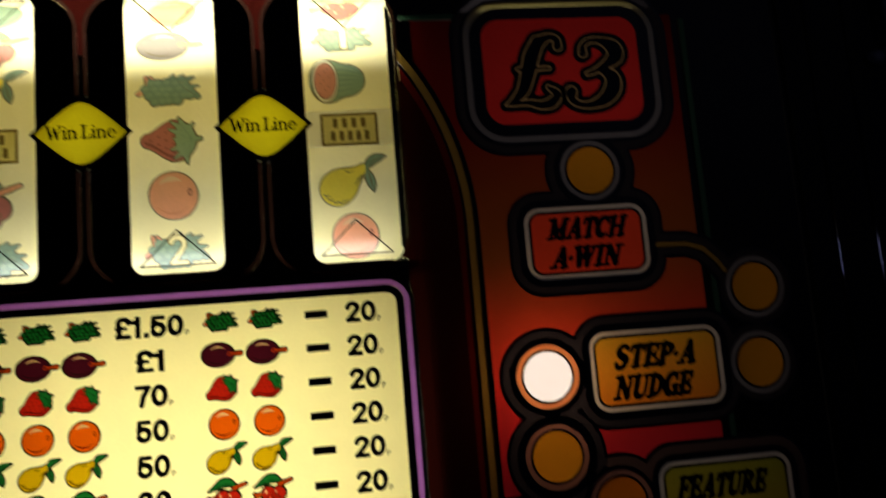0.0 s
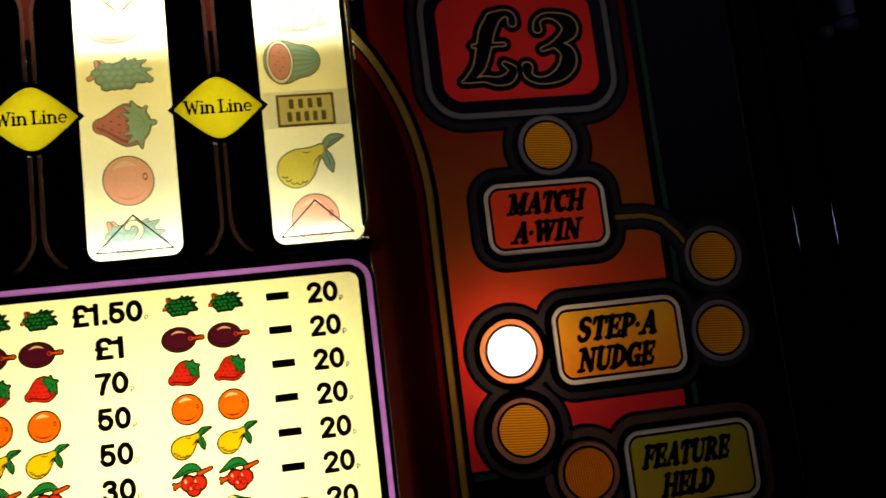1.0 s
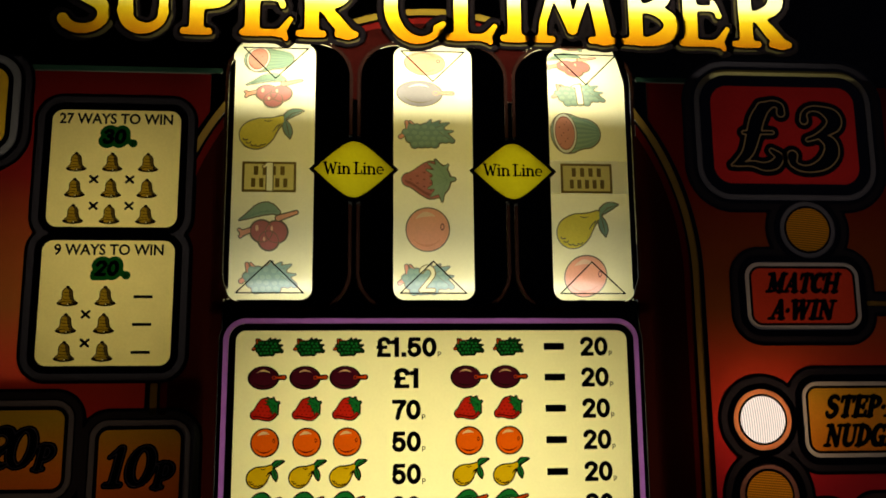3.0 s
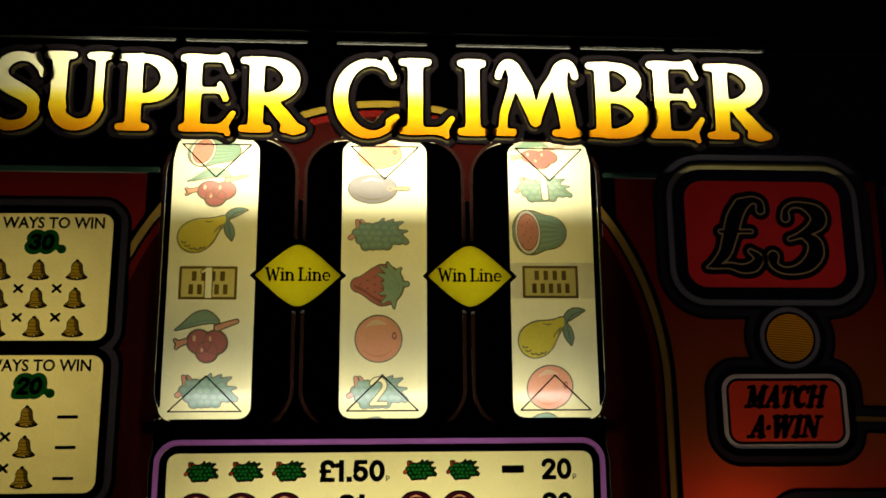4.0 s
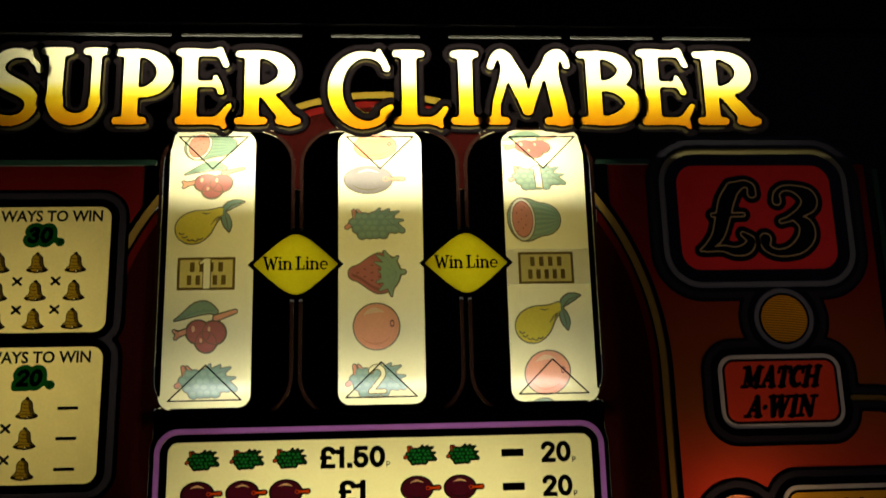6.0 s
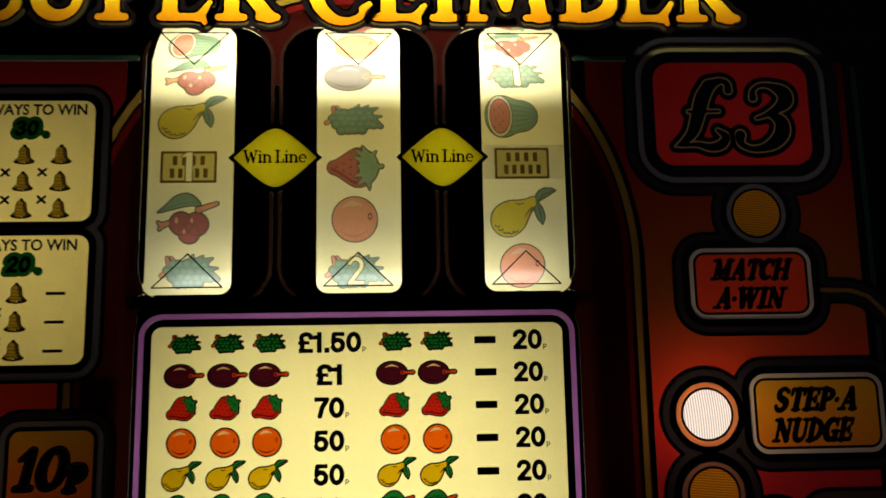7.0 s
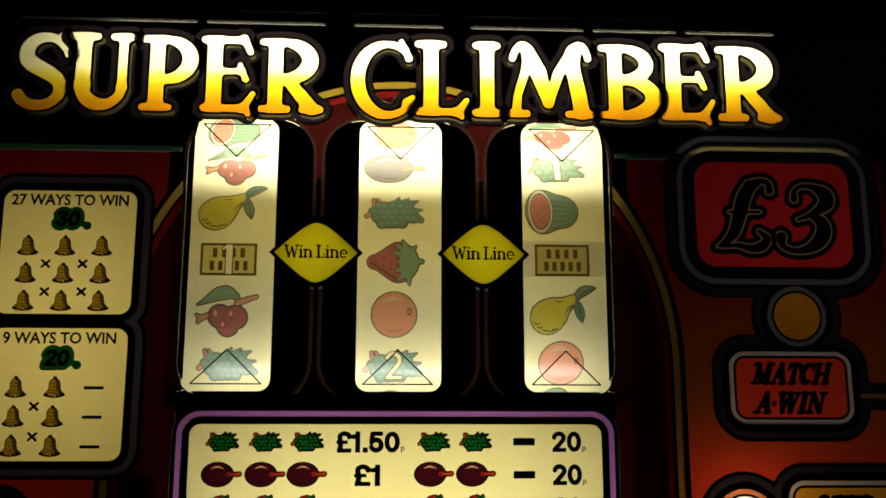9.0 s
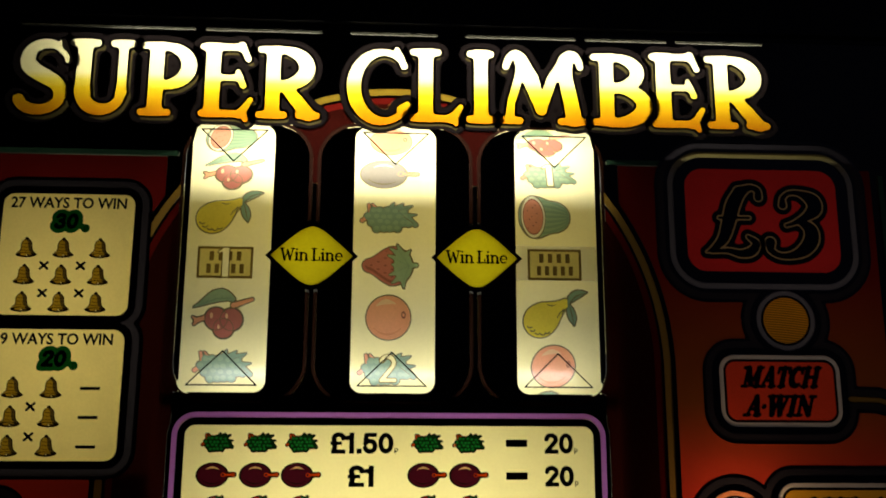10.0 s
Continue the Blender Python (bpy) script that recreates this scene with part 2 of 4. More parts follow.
# ---- flat shapes as distance fields, in millimetres ----
def rrect(cx, cz, hw, hh, r):
    def f(X, Z):
        a, b = np.abs(X - cx) - hw + r, np.abs(Z - cz) - hh + r
        return np.hypot(np.maximum(a, 0), np.maximum(b, 0)) + np.minimum(np.maximum(a, b), 0) - r
    return f


def circ(cx, cz, r):
    return lambda X, Z: np.hypot(X - cx, Z - cz) - r


def oval(cx, cz, a, b):
    return lambda X, Z: (np.hypot((X - cx) / a, (Z - cz) / b) - 1) * min(a, b)


def seg(x0, z0, x1, z1, r0, r1=None):
    r1 = r0 if r1 is None else r1

    def f(X, Z):
        dx, dz = x1 - x0, z1 - z0
        k = np.clip(((X - x0) * dx + (Z - z0) * dz) / (dx * dx + dz * dz + 1e-9), 0, 1)
        return np.hypot(X - x0 - k * dx, Z - z0 - k * dz) - (r0 + k * (r1 - r0))
    return f


def path(points, radii):
    """A brush stroke through points, its radius running through radii."""
    n = len(points)
    rs = np.interp(np.linspace(0, 1, n), np.linspace(0, 1, len(radii)), radii)
    return join(*[seg(*points[i], *points[i + 1], rs[i], rs[i + 1]) for i in range(n - 1)])


def brush(points, radii):
    """A brush stroke whose middle line and width curve smoothly through the points."""
    pr = np.array([(*p, r) for p, r in zip(points, radii)])
    pr = np.vstack([2 * pr[0] - pr[1], pr, 2 * pr[-1] - pr[-2]])
    fine = []
    for a, b, c, d in zip(pr, pr[1:], pr[2:], pr[3:]):
        for k in (0, 0.2, 0.4, 0.6, 0.8):
            fine.append(0.5 * (2 * b + (c - a) * k + (2 * a - 5 * b + 4 * c - d) * k * k + (3 * b - a - 3 * c + d) * k ** 3))
    fine.append(pr[-2])
    return join(*[seg(p[0], p[1], q[0], q[1], p[2], q[2]) for p, q in zip(fine, fine[1:])])


def bez(p0, p1, p2, p3, n=9):
    return [tuple((1 - k) ** 3 * np.array(p0) + 3 * k * (1 - k) ** 2 * np.array(p1) + 3 * k * k * (1 - k) * np.array(p2) + k ** 3 * np.array(p3))
            for k in np.linspace(0, 1, n)]


def arc(cx, cz, a, b, d0, d1, n=16):
    return [(cx + a * math.cos(radians(d)), cz + b * math.sin(radians(d))) for d in np.linspace(d0, d1, n)]


def join(*fs):
    def f(X, Z):
        v = fs[0](X, Z)
        for g in fs[1:]:
            v = np.minimum(v, g(X, Z))
        return v
    return f


def blend(k, *fs):
    """A join with rounded inner corners."""
    def f(X, Z):
        v = fs[0](X, Z)
        for g in fs[1:]:
            w = g(X, Z)
            h = np.clip(0.5 + 0.5 * (w - v) / k, 0, 1)
            v = w * (1 - h) + v * h - k * h * (1 - h)
        return v
    return f


def both(*fs):
    return lambda X, Z: np.maximum.reduce([g(X, Z) for g in fs])


def cut(f, *gs):
    return lambda X, Z: np.maximum.reduce([f(X, Z)] + [-g(X, Z) for g in gs])


def grow(f, d):
    return lambda X, Z: f(X, Z) - d


def ring(f, d0, d1):
    return lambda X, Z: np.maximum(f(X, Z) - d1, d0 - f(X, Z))


def shift(f, dx, dz, s=1.0):
    return lambda X, Z: f((X - dx) / s, (Z - dz) / s) * s


def lean(f, k):
    return lambda X, Z: f(X - k * Z, Z) * 0.9


def half(nx, nz, d):
    return lambda X, Z: X * nx + Z * nz - d


def islands(f, box, cell):
    """The separate pieces of f < 0 inside the box, each as a grid of its own."""
    x0, z0, x1, z1 = box
    xs, zs = np.arange(x0, x1 + cell, cell), np.arange(z0, z1 + cell, cell)
    V = f(*np.meshgrid(xs, zs))
    ins = V < 0
    mark, count = np.zeros(ins.shape, int), 0
    for j, i in zip(*np.nonzero(ins)):
        if mark[j, i]:
            continue
        count += 1
        mark[j, i], todo = count, [(j, i)]
        while todo:
            a, b = todo.pop()
            for p, q in ((a + 1, b), (a - 1, b), (a, b + 1), (a, b - 1), (a + 1, b + 1), (a - 1, b - 1), (a + 1, b - 1), (a - 1, b + 1)):
                if 0 <= p < ins.shape[0] and 0 <= q < ins.shape[1] and ins[p, q] and not mark[p, q]:
                    mark[p, q] = count
                    todo.append((p, q))

    out = []
    for k in range(1, count + 1):
        js, is_ = np.nonzero(mark == k)
        if len(js) > 6:
            a, b, c, d = max(js.min() - 1, 0), js.max() + 2, max(is_.min() - 1, 0), is_.max() + 2
            v = V[a:b, c:d]
            out.append((xs[c:d], zs[a:b], np.where((mark[a:b, c:d] != k) & (v < 0), 1e-3, v)))
    return out


def fill(f, box, cell, whole=True, grid=None):
    """Faces that fill f < 0 inside the box: full cells joined in rows, cut cells at the edge."""
    if grid is None:
        x0, z0, x1, z1 = box
        xs, zs = np.arange(x0, x1 + cell, cell), np.arange(z0, z1 + cell, cell)
        V = f(*np.meshgrid(xs, zs))
    else:
        xs, zs, V = grid
    ins = V < 0
    count = ins[:-1, :-1].astype(int) + ins[:-1, 1:] + ins[1:, 1:] + ins[1:, :-1]
    verts, faces = [], []

    def face(pts):
        n = len(verts)
        verts.extend(pts)
        faces.append(tuple(range(n, n + len(pts))))
    full = count == 4
    for j in np.nonzero(full.any(1))[0]:
        if whole:
            edge = np.diff(np.r_[0, full[j].astype(int), 0])
            for a, b in zip(np.nonzero(edge == 1)[0], np.nonzero(edge == -1)[0]):
                face([(xs[a], zs[j]), (xs[b], zs[j]), (xs[b], zs[j + 1]), (xs[a], zs[j + 1])])
        else:
            for a in np.nonzero(full[j])[0]:
                face([(xs[a], zs[j]), (xs[a + 1], zs[j]), (xs[a + 1], zs[j + 1]), (xs[a], zs[j + 1])])
    for j, i in zip(*np.nonzero((count > 0) & (count < 4))):
        c = [(xs[i], zs[j], V[j, i]), (xs[i + 1], zs[j], V[j, i + 1]), (xs[i + 1], zs[j + 1], V[j + 1, i + 1]), (xs[i], zs[j + 1], V[j + 1, i])]
        pts = []
        for (xa, za, va), (xb, zb, vb) in zip(c, c[1:] + c[:1]):
            if va < 0:
                pts.append((xa, za))
            if (va < 0) != (vb < 0):
                k = va / (va - vb)
                pts.append((xa + k * (xb - xa), za + k * (zb - za)))
        if len(pts) > 2:
            face(pts)
    return verts, faces


# ---- objects ----
PLACE = {}


def flat(x, z, d):
    """A point of the glass: d millimetres in front of it."""
    return (x / 1000, -d / 1000, z / 1000)


def on_reel(x, z, d):
    a = z / REEL_R
    r = (REEL_R + d) / 1000
    return (x / 1000, -r * math.cos(a), r * math.sin(a))


def layered(name, layers, box, cell, to=flat):
    """One mesh of several inked layers (shape, material, millimetres in front)."""
    verts, faces, index, mats = [], [], [], []
    for k, (f, mat, d) in enumerate(layers):
        over = [grow(g, -0.12) for g, _, _ in layers[k + 1:]]
        v, fc = fill(cut(f, *over) if over else f, box, cell)
        n = len(verts)
        verts.extend(to(x, z, d) for x, z in v)
        faces.extend(tuple(i + n for i in q) for q in fc)
        if mat not in mats:
            mats.append(mat)
        index.extend([mats.index(mat)] * len(fc))
    me = bpy.data.meshes.new(name)
    me.from_pydata(verts, [], faces)
    for m in mats:
        me.materials.append(m)
    me.polygons.foreach_set("material_index", index)
    me.update()
    return me


def put(name, mesh, parent, m=None, label=""):
    ob = new(name, mesh)
    m = m or Matrix.Identity(4)
    PLACE[ob] = m
    if parent:
        ob.parent = parent
        ob.matrix_parent_inverse = PLACE[parent].inverted()
    ob.matrix_basis = m
    return tagged(ob, label)


def at(x, z, d=0.0, s=1.0):
    return Matrix.Translation((x / 1000, -d / 1000, Z0 + z / 1000)) @ Matrix.Diagonal((s, 1, s, 1))


def plate(name, f, box, cell, mat, d, parent, label=""):
    return put(name, layered(name, [(f, mat, d)], box, cell), parent, at(0, 0), label)


def plates(name, f, box, cell, mat, d, parent, label=""):
    """One plate for each separate piece of the shape."""
    for grid in islands(f, box, cell):
        v, fc = fill(None, None, cell, grid=grid)
        me = bpy.data.meshes.new(name)
        me.from_pydata([flat(x, z, d) for x, z in v], [], fc)
        me.materials.append(mat)
        put(name, me, parent, at(0, 0), label)


def solid_mesh(name, bm, mat):
    me = bpy.data.meshes.new(name)
    bm.to_mesh(me)
    bm.free()
    me.materials.append(mat)
    return me


def block(name, x0, x1, y0, y1, z0, z1, mat, parent, bevel=1.0, label=""):
    """A bevelled block in millimetres; y counts into the machine."""
    bm = bmesh.new()
    bmesh.ops.create_cube(bm, size=1)
    for v in bm.verts:
        v.co = ((x0 + x1) / 2000 + v.co.x * (x1 - x0) / 1000, (y0 + y1) / 2000 + v.co.y * (y1 - y0) / 1000,
                (z0 + z1) / 2000 + v.co.z * (z1 - z0) / 1000)
    if bevel:
        bmesh.ops.bevel(bm, geom=bm.edges[:], offset=bevel / 1000, segments=2, affect="EDGES")
    return put(name, solid_mesh(name, bm, mat), parent, Matrix.Translation((0, 0, Z0)), label)


def words(name, body, cx, cz, w, h, mat, d, parent, slant=0.0, bold=0.0, label="", m=None):
    """Lettering w by h millimetres, centred at cx, cz."""
    data = bpy.data.curves.new(name, "FONT")
    data.body, data.shear, data.offset, data.resolution_u = body, slant, bold, 3
    tmp = new("tmp", data)
    bpy.context.view_layer.update()
    me = bpy.data.meshes.new_from_object(tmp.evaluated_get(bpy.context.evaluated_depsgraph_get()))
    bpy.data.objects.remove(tmp)
    co = np.empty(len(me.vertices) * 3)
    me.vertices.foreach_get("co", co)
    co = co.reshape(-1, 3)
    lo, hi = co.min(0), co.max(0)
    flat_co = np.zeros_like(co)
    flat_co[:, 0] = ((co[:, 0] - lo[0]) / (hi[0] - lo[0]) - 0.5) * w / 1000
    flat_co[:, 2] = ((co[:, 1] - lo[1]) / (hi[1] - lo[1]) - 0.5) * h / 1000
    me.vertices.foreach_set("co", flat_co.ravel())
    me.materials.clear()
    me.materials.append(mat)
    me.update()
    return put(name, me, parent, m or at(cx, cz, d), label)


machine = tagged(new("fruit_machine"), "black upright fruit machine with lit glass, reels and pay table", "fruit machine")
machine.location = (0, 0.3, 0)
PLACE[machine] = Matrix.Translation((0, 0.3, 0))

# ---- the room, unlit and plain ----
def room_block(name, x0, x1, y0, y1, z0, z1, mat, label, category):
    ob = block(name, x0 * 1000, x1 * 1000, y0 * 1000, y1 * 1000, (z0 - Z0) * 1000, (z1 - Z0) * 1000, mat, None, 0)
    return tagged(ob, label, category, kind="structure")


room_block("floor", -2.6, 2.6, -2.6, 1.6, -0.1, 0.0, CARPET, "dark patterned carpet floor in an unlit room", "floor")
room_block("ceiling", -2.6, 2.6, -2.6, 1.6, 2.6, 2.7, WALL, "dark painted ceiling of an unlit room", "ceiling")
room_block("wall_north", -2.6, 2.6, 1.6, 1.7, 0.0, 2.6, WALL, "dark painted wall behind the machine", "wall")
room_block("wall_south", -2.6, 2.6, -2.7, -2.6, 0.0, 2.6, WALL, "dark painted wall facing the machine", "wall")
room_block("wall_east", 2.6, 2.7, -2.6, 1.6, 0.0, 2.6, WALL, "dark painted side wall in shadow", "wall")
room_block("wall_west", -2.7, -2.6, -2.6, 1.6, 0.0, 2.6, WALL, "dark painted side wall in shadow", "wall")

# ---- cabinet ----
block("side_panel", -425, -372, -6, 600, -1245, 330, SHELL, machine, 4)
block("side_panel", 424, 438, 10, 600, -1245, 330, SHELL, machine, 4)
block("side_rail", 372, 424, -2, 40, -1245, 330, SHELL, machine, 3)
block("top_box", -372, 372, -4, 600, 206.4, 330, SHELL, machine, 4)
block("back_panel", -372, 424, 580, 600, -1245, 330, SHELL, machine, 0)
block("lower_door", -372, 372, -20, 560, -1245, -235, SHELL, machine, 4)
STRIPS_TOP = ((-236, -128), (-122, -48), (-30, 26), (44, 116), (122, 176), (182, 240))
for x in (392.5, 419):
    bm = bmesh.new()
    bmesh.ops.create_cone(bm, cap_ends=True, segments=20, radius1=0.0009, radius2=0.0009, depth=0.92)
    for f in bm.faces:
        f.smooth = len(f.verts) == 4
    put("trim_bead", solid_mesh("trim_bead", bm, TRIM), machine, Matrix.Translation((x / 1000, -0.0026, Z0 - 0.14)), "thin polished vertical bead")

# unseen strip added to keep the lower tube's light off the frame lines
block("light_block", -133, 133, 1.8, 2.8, -32.5, -25.2, DARK, machine, 0)

# unseen partitions added between the light boxes to block stray light
for x in (-136.5, 136.5):
    block("partition", x - 1.5, x + 1.5, 4, 180, -235, 135, DARK, machine, 0)
block("partition", -134, 134, 4, 28, -36, -33, DARK, machine, 0)
block("partition", -372, -139, 4, 180, 128, 131, DARK, machine, 0)
block("partition", 139, 372, 4, 180, 128, 131, DARK, machine, 0)
block("partition", -372, -139, 4, 180, -72, -69, DARK, machine, 0)
block("light_box_back", -372, 372, 345, 350, -235, 206, DARK, machine, 0)

# ---- outlines of the artwork ----
REEL_X = (-100.0, 0.0, 100.0)
SYMBOL_SHIFT = (-3.4, -3.0, 0.2)
WINDOWS = [rrect(x, 58.2, 25.2, 82.4, 7.0) for x in REEL_X]
FRAMES = [rrect(x, 56, w, 87, 24) for x, w in ((-91.0, 39.8), (0, 48.0), (91.0, 39.8))]
TABLE_BOX = rrect(0, -145, 119.5, 102.0, 6)
ARCH = join(oval(0, -9.5, 168.5, 176.5), rrect(0, -150, 168.5, 140.5, 1))
CARDS = [rrect(-196.3, 57.0, 39.2, 37.3, 7), rrect(-196.8, -26.0, 39.4, 38.0, 7)]
CARD_HALO = join(*[grow(c, 10) for c in CARDS])
PRIZE = rrect(231.5, 85.2, 49.2, 33.4, 12)
MATCH = rrect(235.3, -21.2, 37.6, 21.6, 10)
STEP = rrect(269.2, -98.6, 40.4, 23.3, 10)
FEATURE = rrect(302.5, -176.0, 40.6, 23.6, 10)
LAMPS = [("match", 241.6, 21.7), ("side", 336.0, -55.0), ("side", 333.0, -100.2), ("lit", 203.0, -98.3), ("plain", 204.1, -143.5), ("plain", 239.0, -172.3)]
TEN = rrect(-172.8, -122.5, 23.6, 22.0, 6)
TWENTY = rrect(-240.5, -111.5, 24.5, 22.6, 6)
FAR_PRIZE = rrect(-309.0, 95.0, 46.0, 26.0, 10)
WIN = lambda X, Z: (np.sqrt(X * X + 64) + np.abs(Z) - 26.1) * 0.72
WINS = [shift(WIN, x, 58.0) for x in (-50.0, 50.6)]
TUBE_PATH = path([(278, -26), (296, -26.5), (306, -30), (314, -38), (318, -44)], [0.0, 0.0])
HALOS = join(grow(PRIZE, 19), circ(241.6, 21.7, 28), grow(MATCH, 10), grow(TUBE_PATH, 8), grow(STEP, 10), circ(203, -98.3, 28),
             circ(204.1, -143.5, 29), grow(FEATURE, 11), circ(239, -172.3, 28), circ(336, -55, 24), circ(333, -100.2, 24))
RIGHT_RED = cut(rrect(222, -22, 82, 141, 1), grow(ARCH, 3.0), HALOS)
LEFT_HALOS = join(CARD_HALO, grow(TEN, 12), grow(TWENTY, 12), grow(FAR_PRIZE, 16))
LEFT_RED = cut(rrect(-222, -22, 82, 141, 1), grow(ARCH, 3.0), LEFT_HALOS)

FEATURE_BAND = both(cut(ring(join(grow(FEATURE, 11), circ(239, -172.3, 28)), -7.2, -2.0), circ(204.1, -143.5, 29.5), grow(FEATURE, 1), circ(239, -172.3, 19.5)), rrect(260, -30, 109, 179, 2))
EDGE = cut(join(rrect(310.5, -26, 1.8, 142, 0.4), rrect(242, -166.5, 70, 1.5, 0.4)), HALOS, grow(ARCH, 3.0))

# ---- title letters, on a 50 mm high body ----
def foot(x0, x1, z, r=2.4):
    return seg(x0 + r, z, x1 - r, z, r)


def bowl(cx, cz, a, b, thick):
    pts = arc(cx, cz, a, b, 92, -92, 18)
    return join(*[seg(*pts[i], *pts[i + 1], 2.3 + thick * max(0, math.cos(radians(92 - i * 184 / 17)))) for i in range(17)])


def letter(c):
    stem = rrect(11, 25, 4.7, 24, 1)
    if c == "I":
        return blend(3, rrect(9.5, 25, 4.5, 24, 1), join(foot(0, 19.2, 2.4), foot(0.2, 18.2, 46.8)))
    if c == "L":
        return blend(3, stem, join(foot(0.5, 21, 47.4), foot(0.5, 30, 2.6)), join(seg(28, 2.5, 33.5, 10.5, 2.8, 1.8), seg(29, 2.5, 30.5, -0.8, 2.4, 1.6)))
    if c == "P":
        return blend(2.5, stem, join(foot(0.5, 16, 47.4), foot(0.5, 21.5, 2.4)), bowl(15.5, 34, 16, 13.2, 2.7))
    if c == "R":
        return blend(2.5, stem, join(foot(0.5, 16, 47.4), foot(0.5, 21, 2.4)), bowl(15.6, 35, 17.2, 12.3, 3.0),
                     path([(19, 21.5), (27, 12), (34.5, 3.0)], [3.4, 4.4, 4.2]), foot(26, 42, 2.4))
    if c == "E":
        return blend(2.5, rrect(8.9, 25, 4.7, 24, 1), join(foot(0.2, 28, 46.8), foot(0.8, 28, 2.4), seg(12, 26.3, 25, 26.3, 2.0)),
                     join(seg(26.5, 48.3, 30.5, 39.0, 2.3, 2.0), seg(24.5, 30.5, 28, 21.2, 1.6, 2.1), seg(27, 2.5, 33, 12, 2.8, 1.7), seg(28.5, 2.5, 30.2, -1.2, 2.4, 1.7)))
    if c == "S":
        spine = bez((31, 42), (26, 52), (8, 49), (8.5, 36)) + bez((8.5, 36), (9, 26), (32, 25), (31, 13))[1:] + bez((31, 13), (30, 0), (9, -1), (5, 9))[1:]
        return blend(2, path(spine, [2.2, 3.2, 4.2, 5.2, 5.2, 4.4, 3.4, 3.6, 4.0]), seg(30, 49.5, 34.5, 36.5, 2.0, 2.4))
    if c == "U":
        return blend(3, rrect(10.0, 31, 4.6, 17.5, 1), rrect(33.7, 31, 2.8, 17.5, 1), path(arc(21.9, 14.5, 11.8, 11.2, 180, 360, 16), [4.6, 4.4, 3.3, 2.8]),
                     join(foot(0.2, 19.8, 47.2), foot(25.4, 41.4, 47.2)))
    if c == "C":
        pts = arc(23.0, 23.0, 18.6, 23.2, 56, 316, 26)
        body = join(*[seg(*pts[i], *pts[i + 1], 2.3 + 2.2 * max(0, -math.cos(radians(56 + i * 10.4)))) for i in range(25)])
        return blend(2, body, seg(31.5, 48.4, 36.2, 37, 1.6, 2.4), seg(34.6, 8.2, 38.4, 11.2, 2.6, 1.9))
    if c == "M":
        return blend(2, path([(6.8, 4), (7.6, 14), (12.5, 30), (14.8, 40)], [2.9, 2.6, 2.8, 3.4]), path([(14.6, 42.5), (20.5, 30.5), (26.8, 10)], [4.6, 5.4, 3.4]),
                     path([(27.2, 9.5), (34.0, 30), (43.5, 43)], [2.9, 3.5, 4.4]), path([(43.0, 42), (43.0, 32), (46.4, 14.5), (48.0, 4)], [4.6, 4.6, 5.0, 4.9]),
                     path(bez((14, 45.4), (10, 50), (6.5, 46), (4.6, 38.8)), [3.4, 2.6, 2.3]),
                     path(bez((43.0, 45.2), (48.5, 51), (51.5, 46), (52.6, 39.5)), [3.6, 2.8, 2.3]), join(foot(0.3, 15.5, 2.4), foot(37.3, 56.2, 2.4)))
    if c == "B":
        return blend(2.5, stem, join(foot(0.5, 16, 47.4), foot(0.5, 16, 2.6)), bowl(15, 36.8, 16.5, 10.6, 2.4), bowl(15, 14.3, 20.5, 11.9, 3.0))


TITLE = [("S", -237.8, 0.96), ("U", -205.1, 1.0), ("P", -161.3, 0.98), ("E", -124.4, 1.0), ("R", -88.6, 0.97),
         ("C", -31.6, 1.0), ("L", 7.6, 0.99), ("I", 44.2, 1.0), ("M", 65.2, 1.0), ("B", 124.0, 0.99), ("E", 163.0, 1.03), ("R", 199.2, 1.0)]
LETTERS = [shift(letter(c), x, 145.2, s) for c, x, s in TITLE]
TITLE_ALL = join(*LETTERS)

GREENS = cut(rrect(-60, 121.3, 232, 1.6, 0.4), rrect(0, 121, 133, 4, 0), grow(PRIZE, 19), grow(FAR_PRIZE, 16))

ARCH_LINE = cut(ring(ARCH, -4.3, 0), rrect(-88, 140, 30, 22, 0), rrect(88, 140, 30, 22, 0), grow(TITLE_ALL, 5), grow(CARD_HALO, 0), grow(TEN, 8), *FRAMES)
ARCH_FIELD = cut(grow(ARCH, -6), *[grow(f, 0.2) for f in FRAMES], grow(TITLE_ALL, 5.5), grow(TABLE_BOX, 10), half(0, 1, -228), rrect(0, -34, 128, 10, 0), grow(LEFT_HALOS, 0.4), grow(HALOS, 0.4), rrect(0, 30, 60, 74, 0), *[grow(w, 1.5) for w in WINS])
RED_ARCH = cut(ring(ARCH, -10.0, -5.8), grow(TITLE_ALL, 5), grow(CARD_HALO, 0), grow(TEN, 8), grow(TABLE_BOX, 10), half(0, 1, -228), *[grow(f, 0.5) for f in FRAMES], *[rrect(x, 138, 30, 22, 0) for x in (-88, 88)])

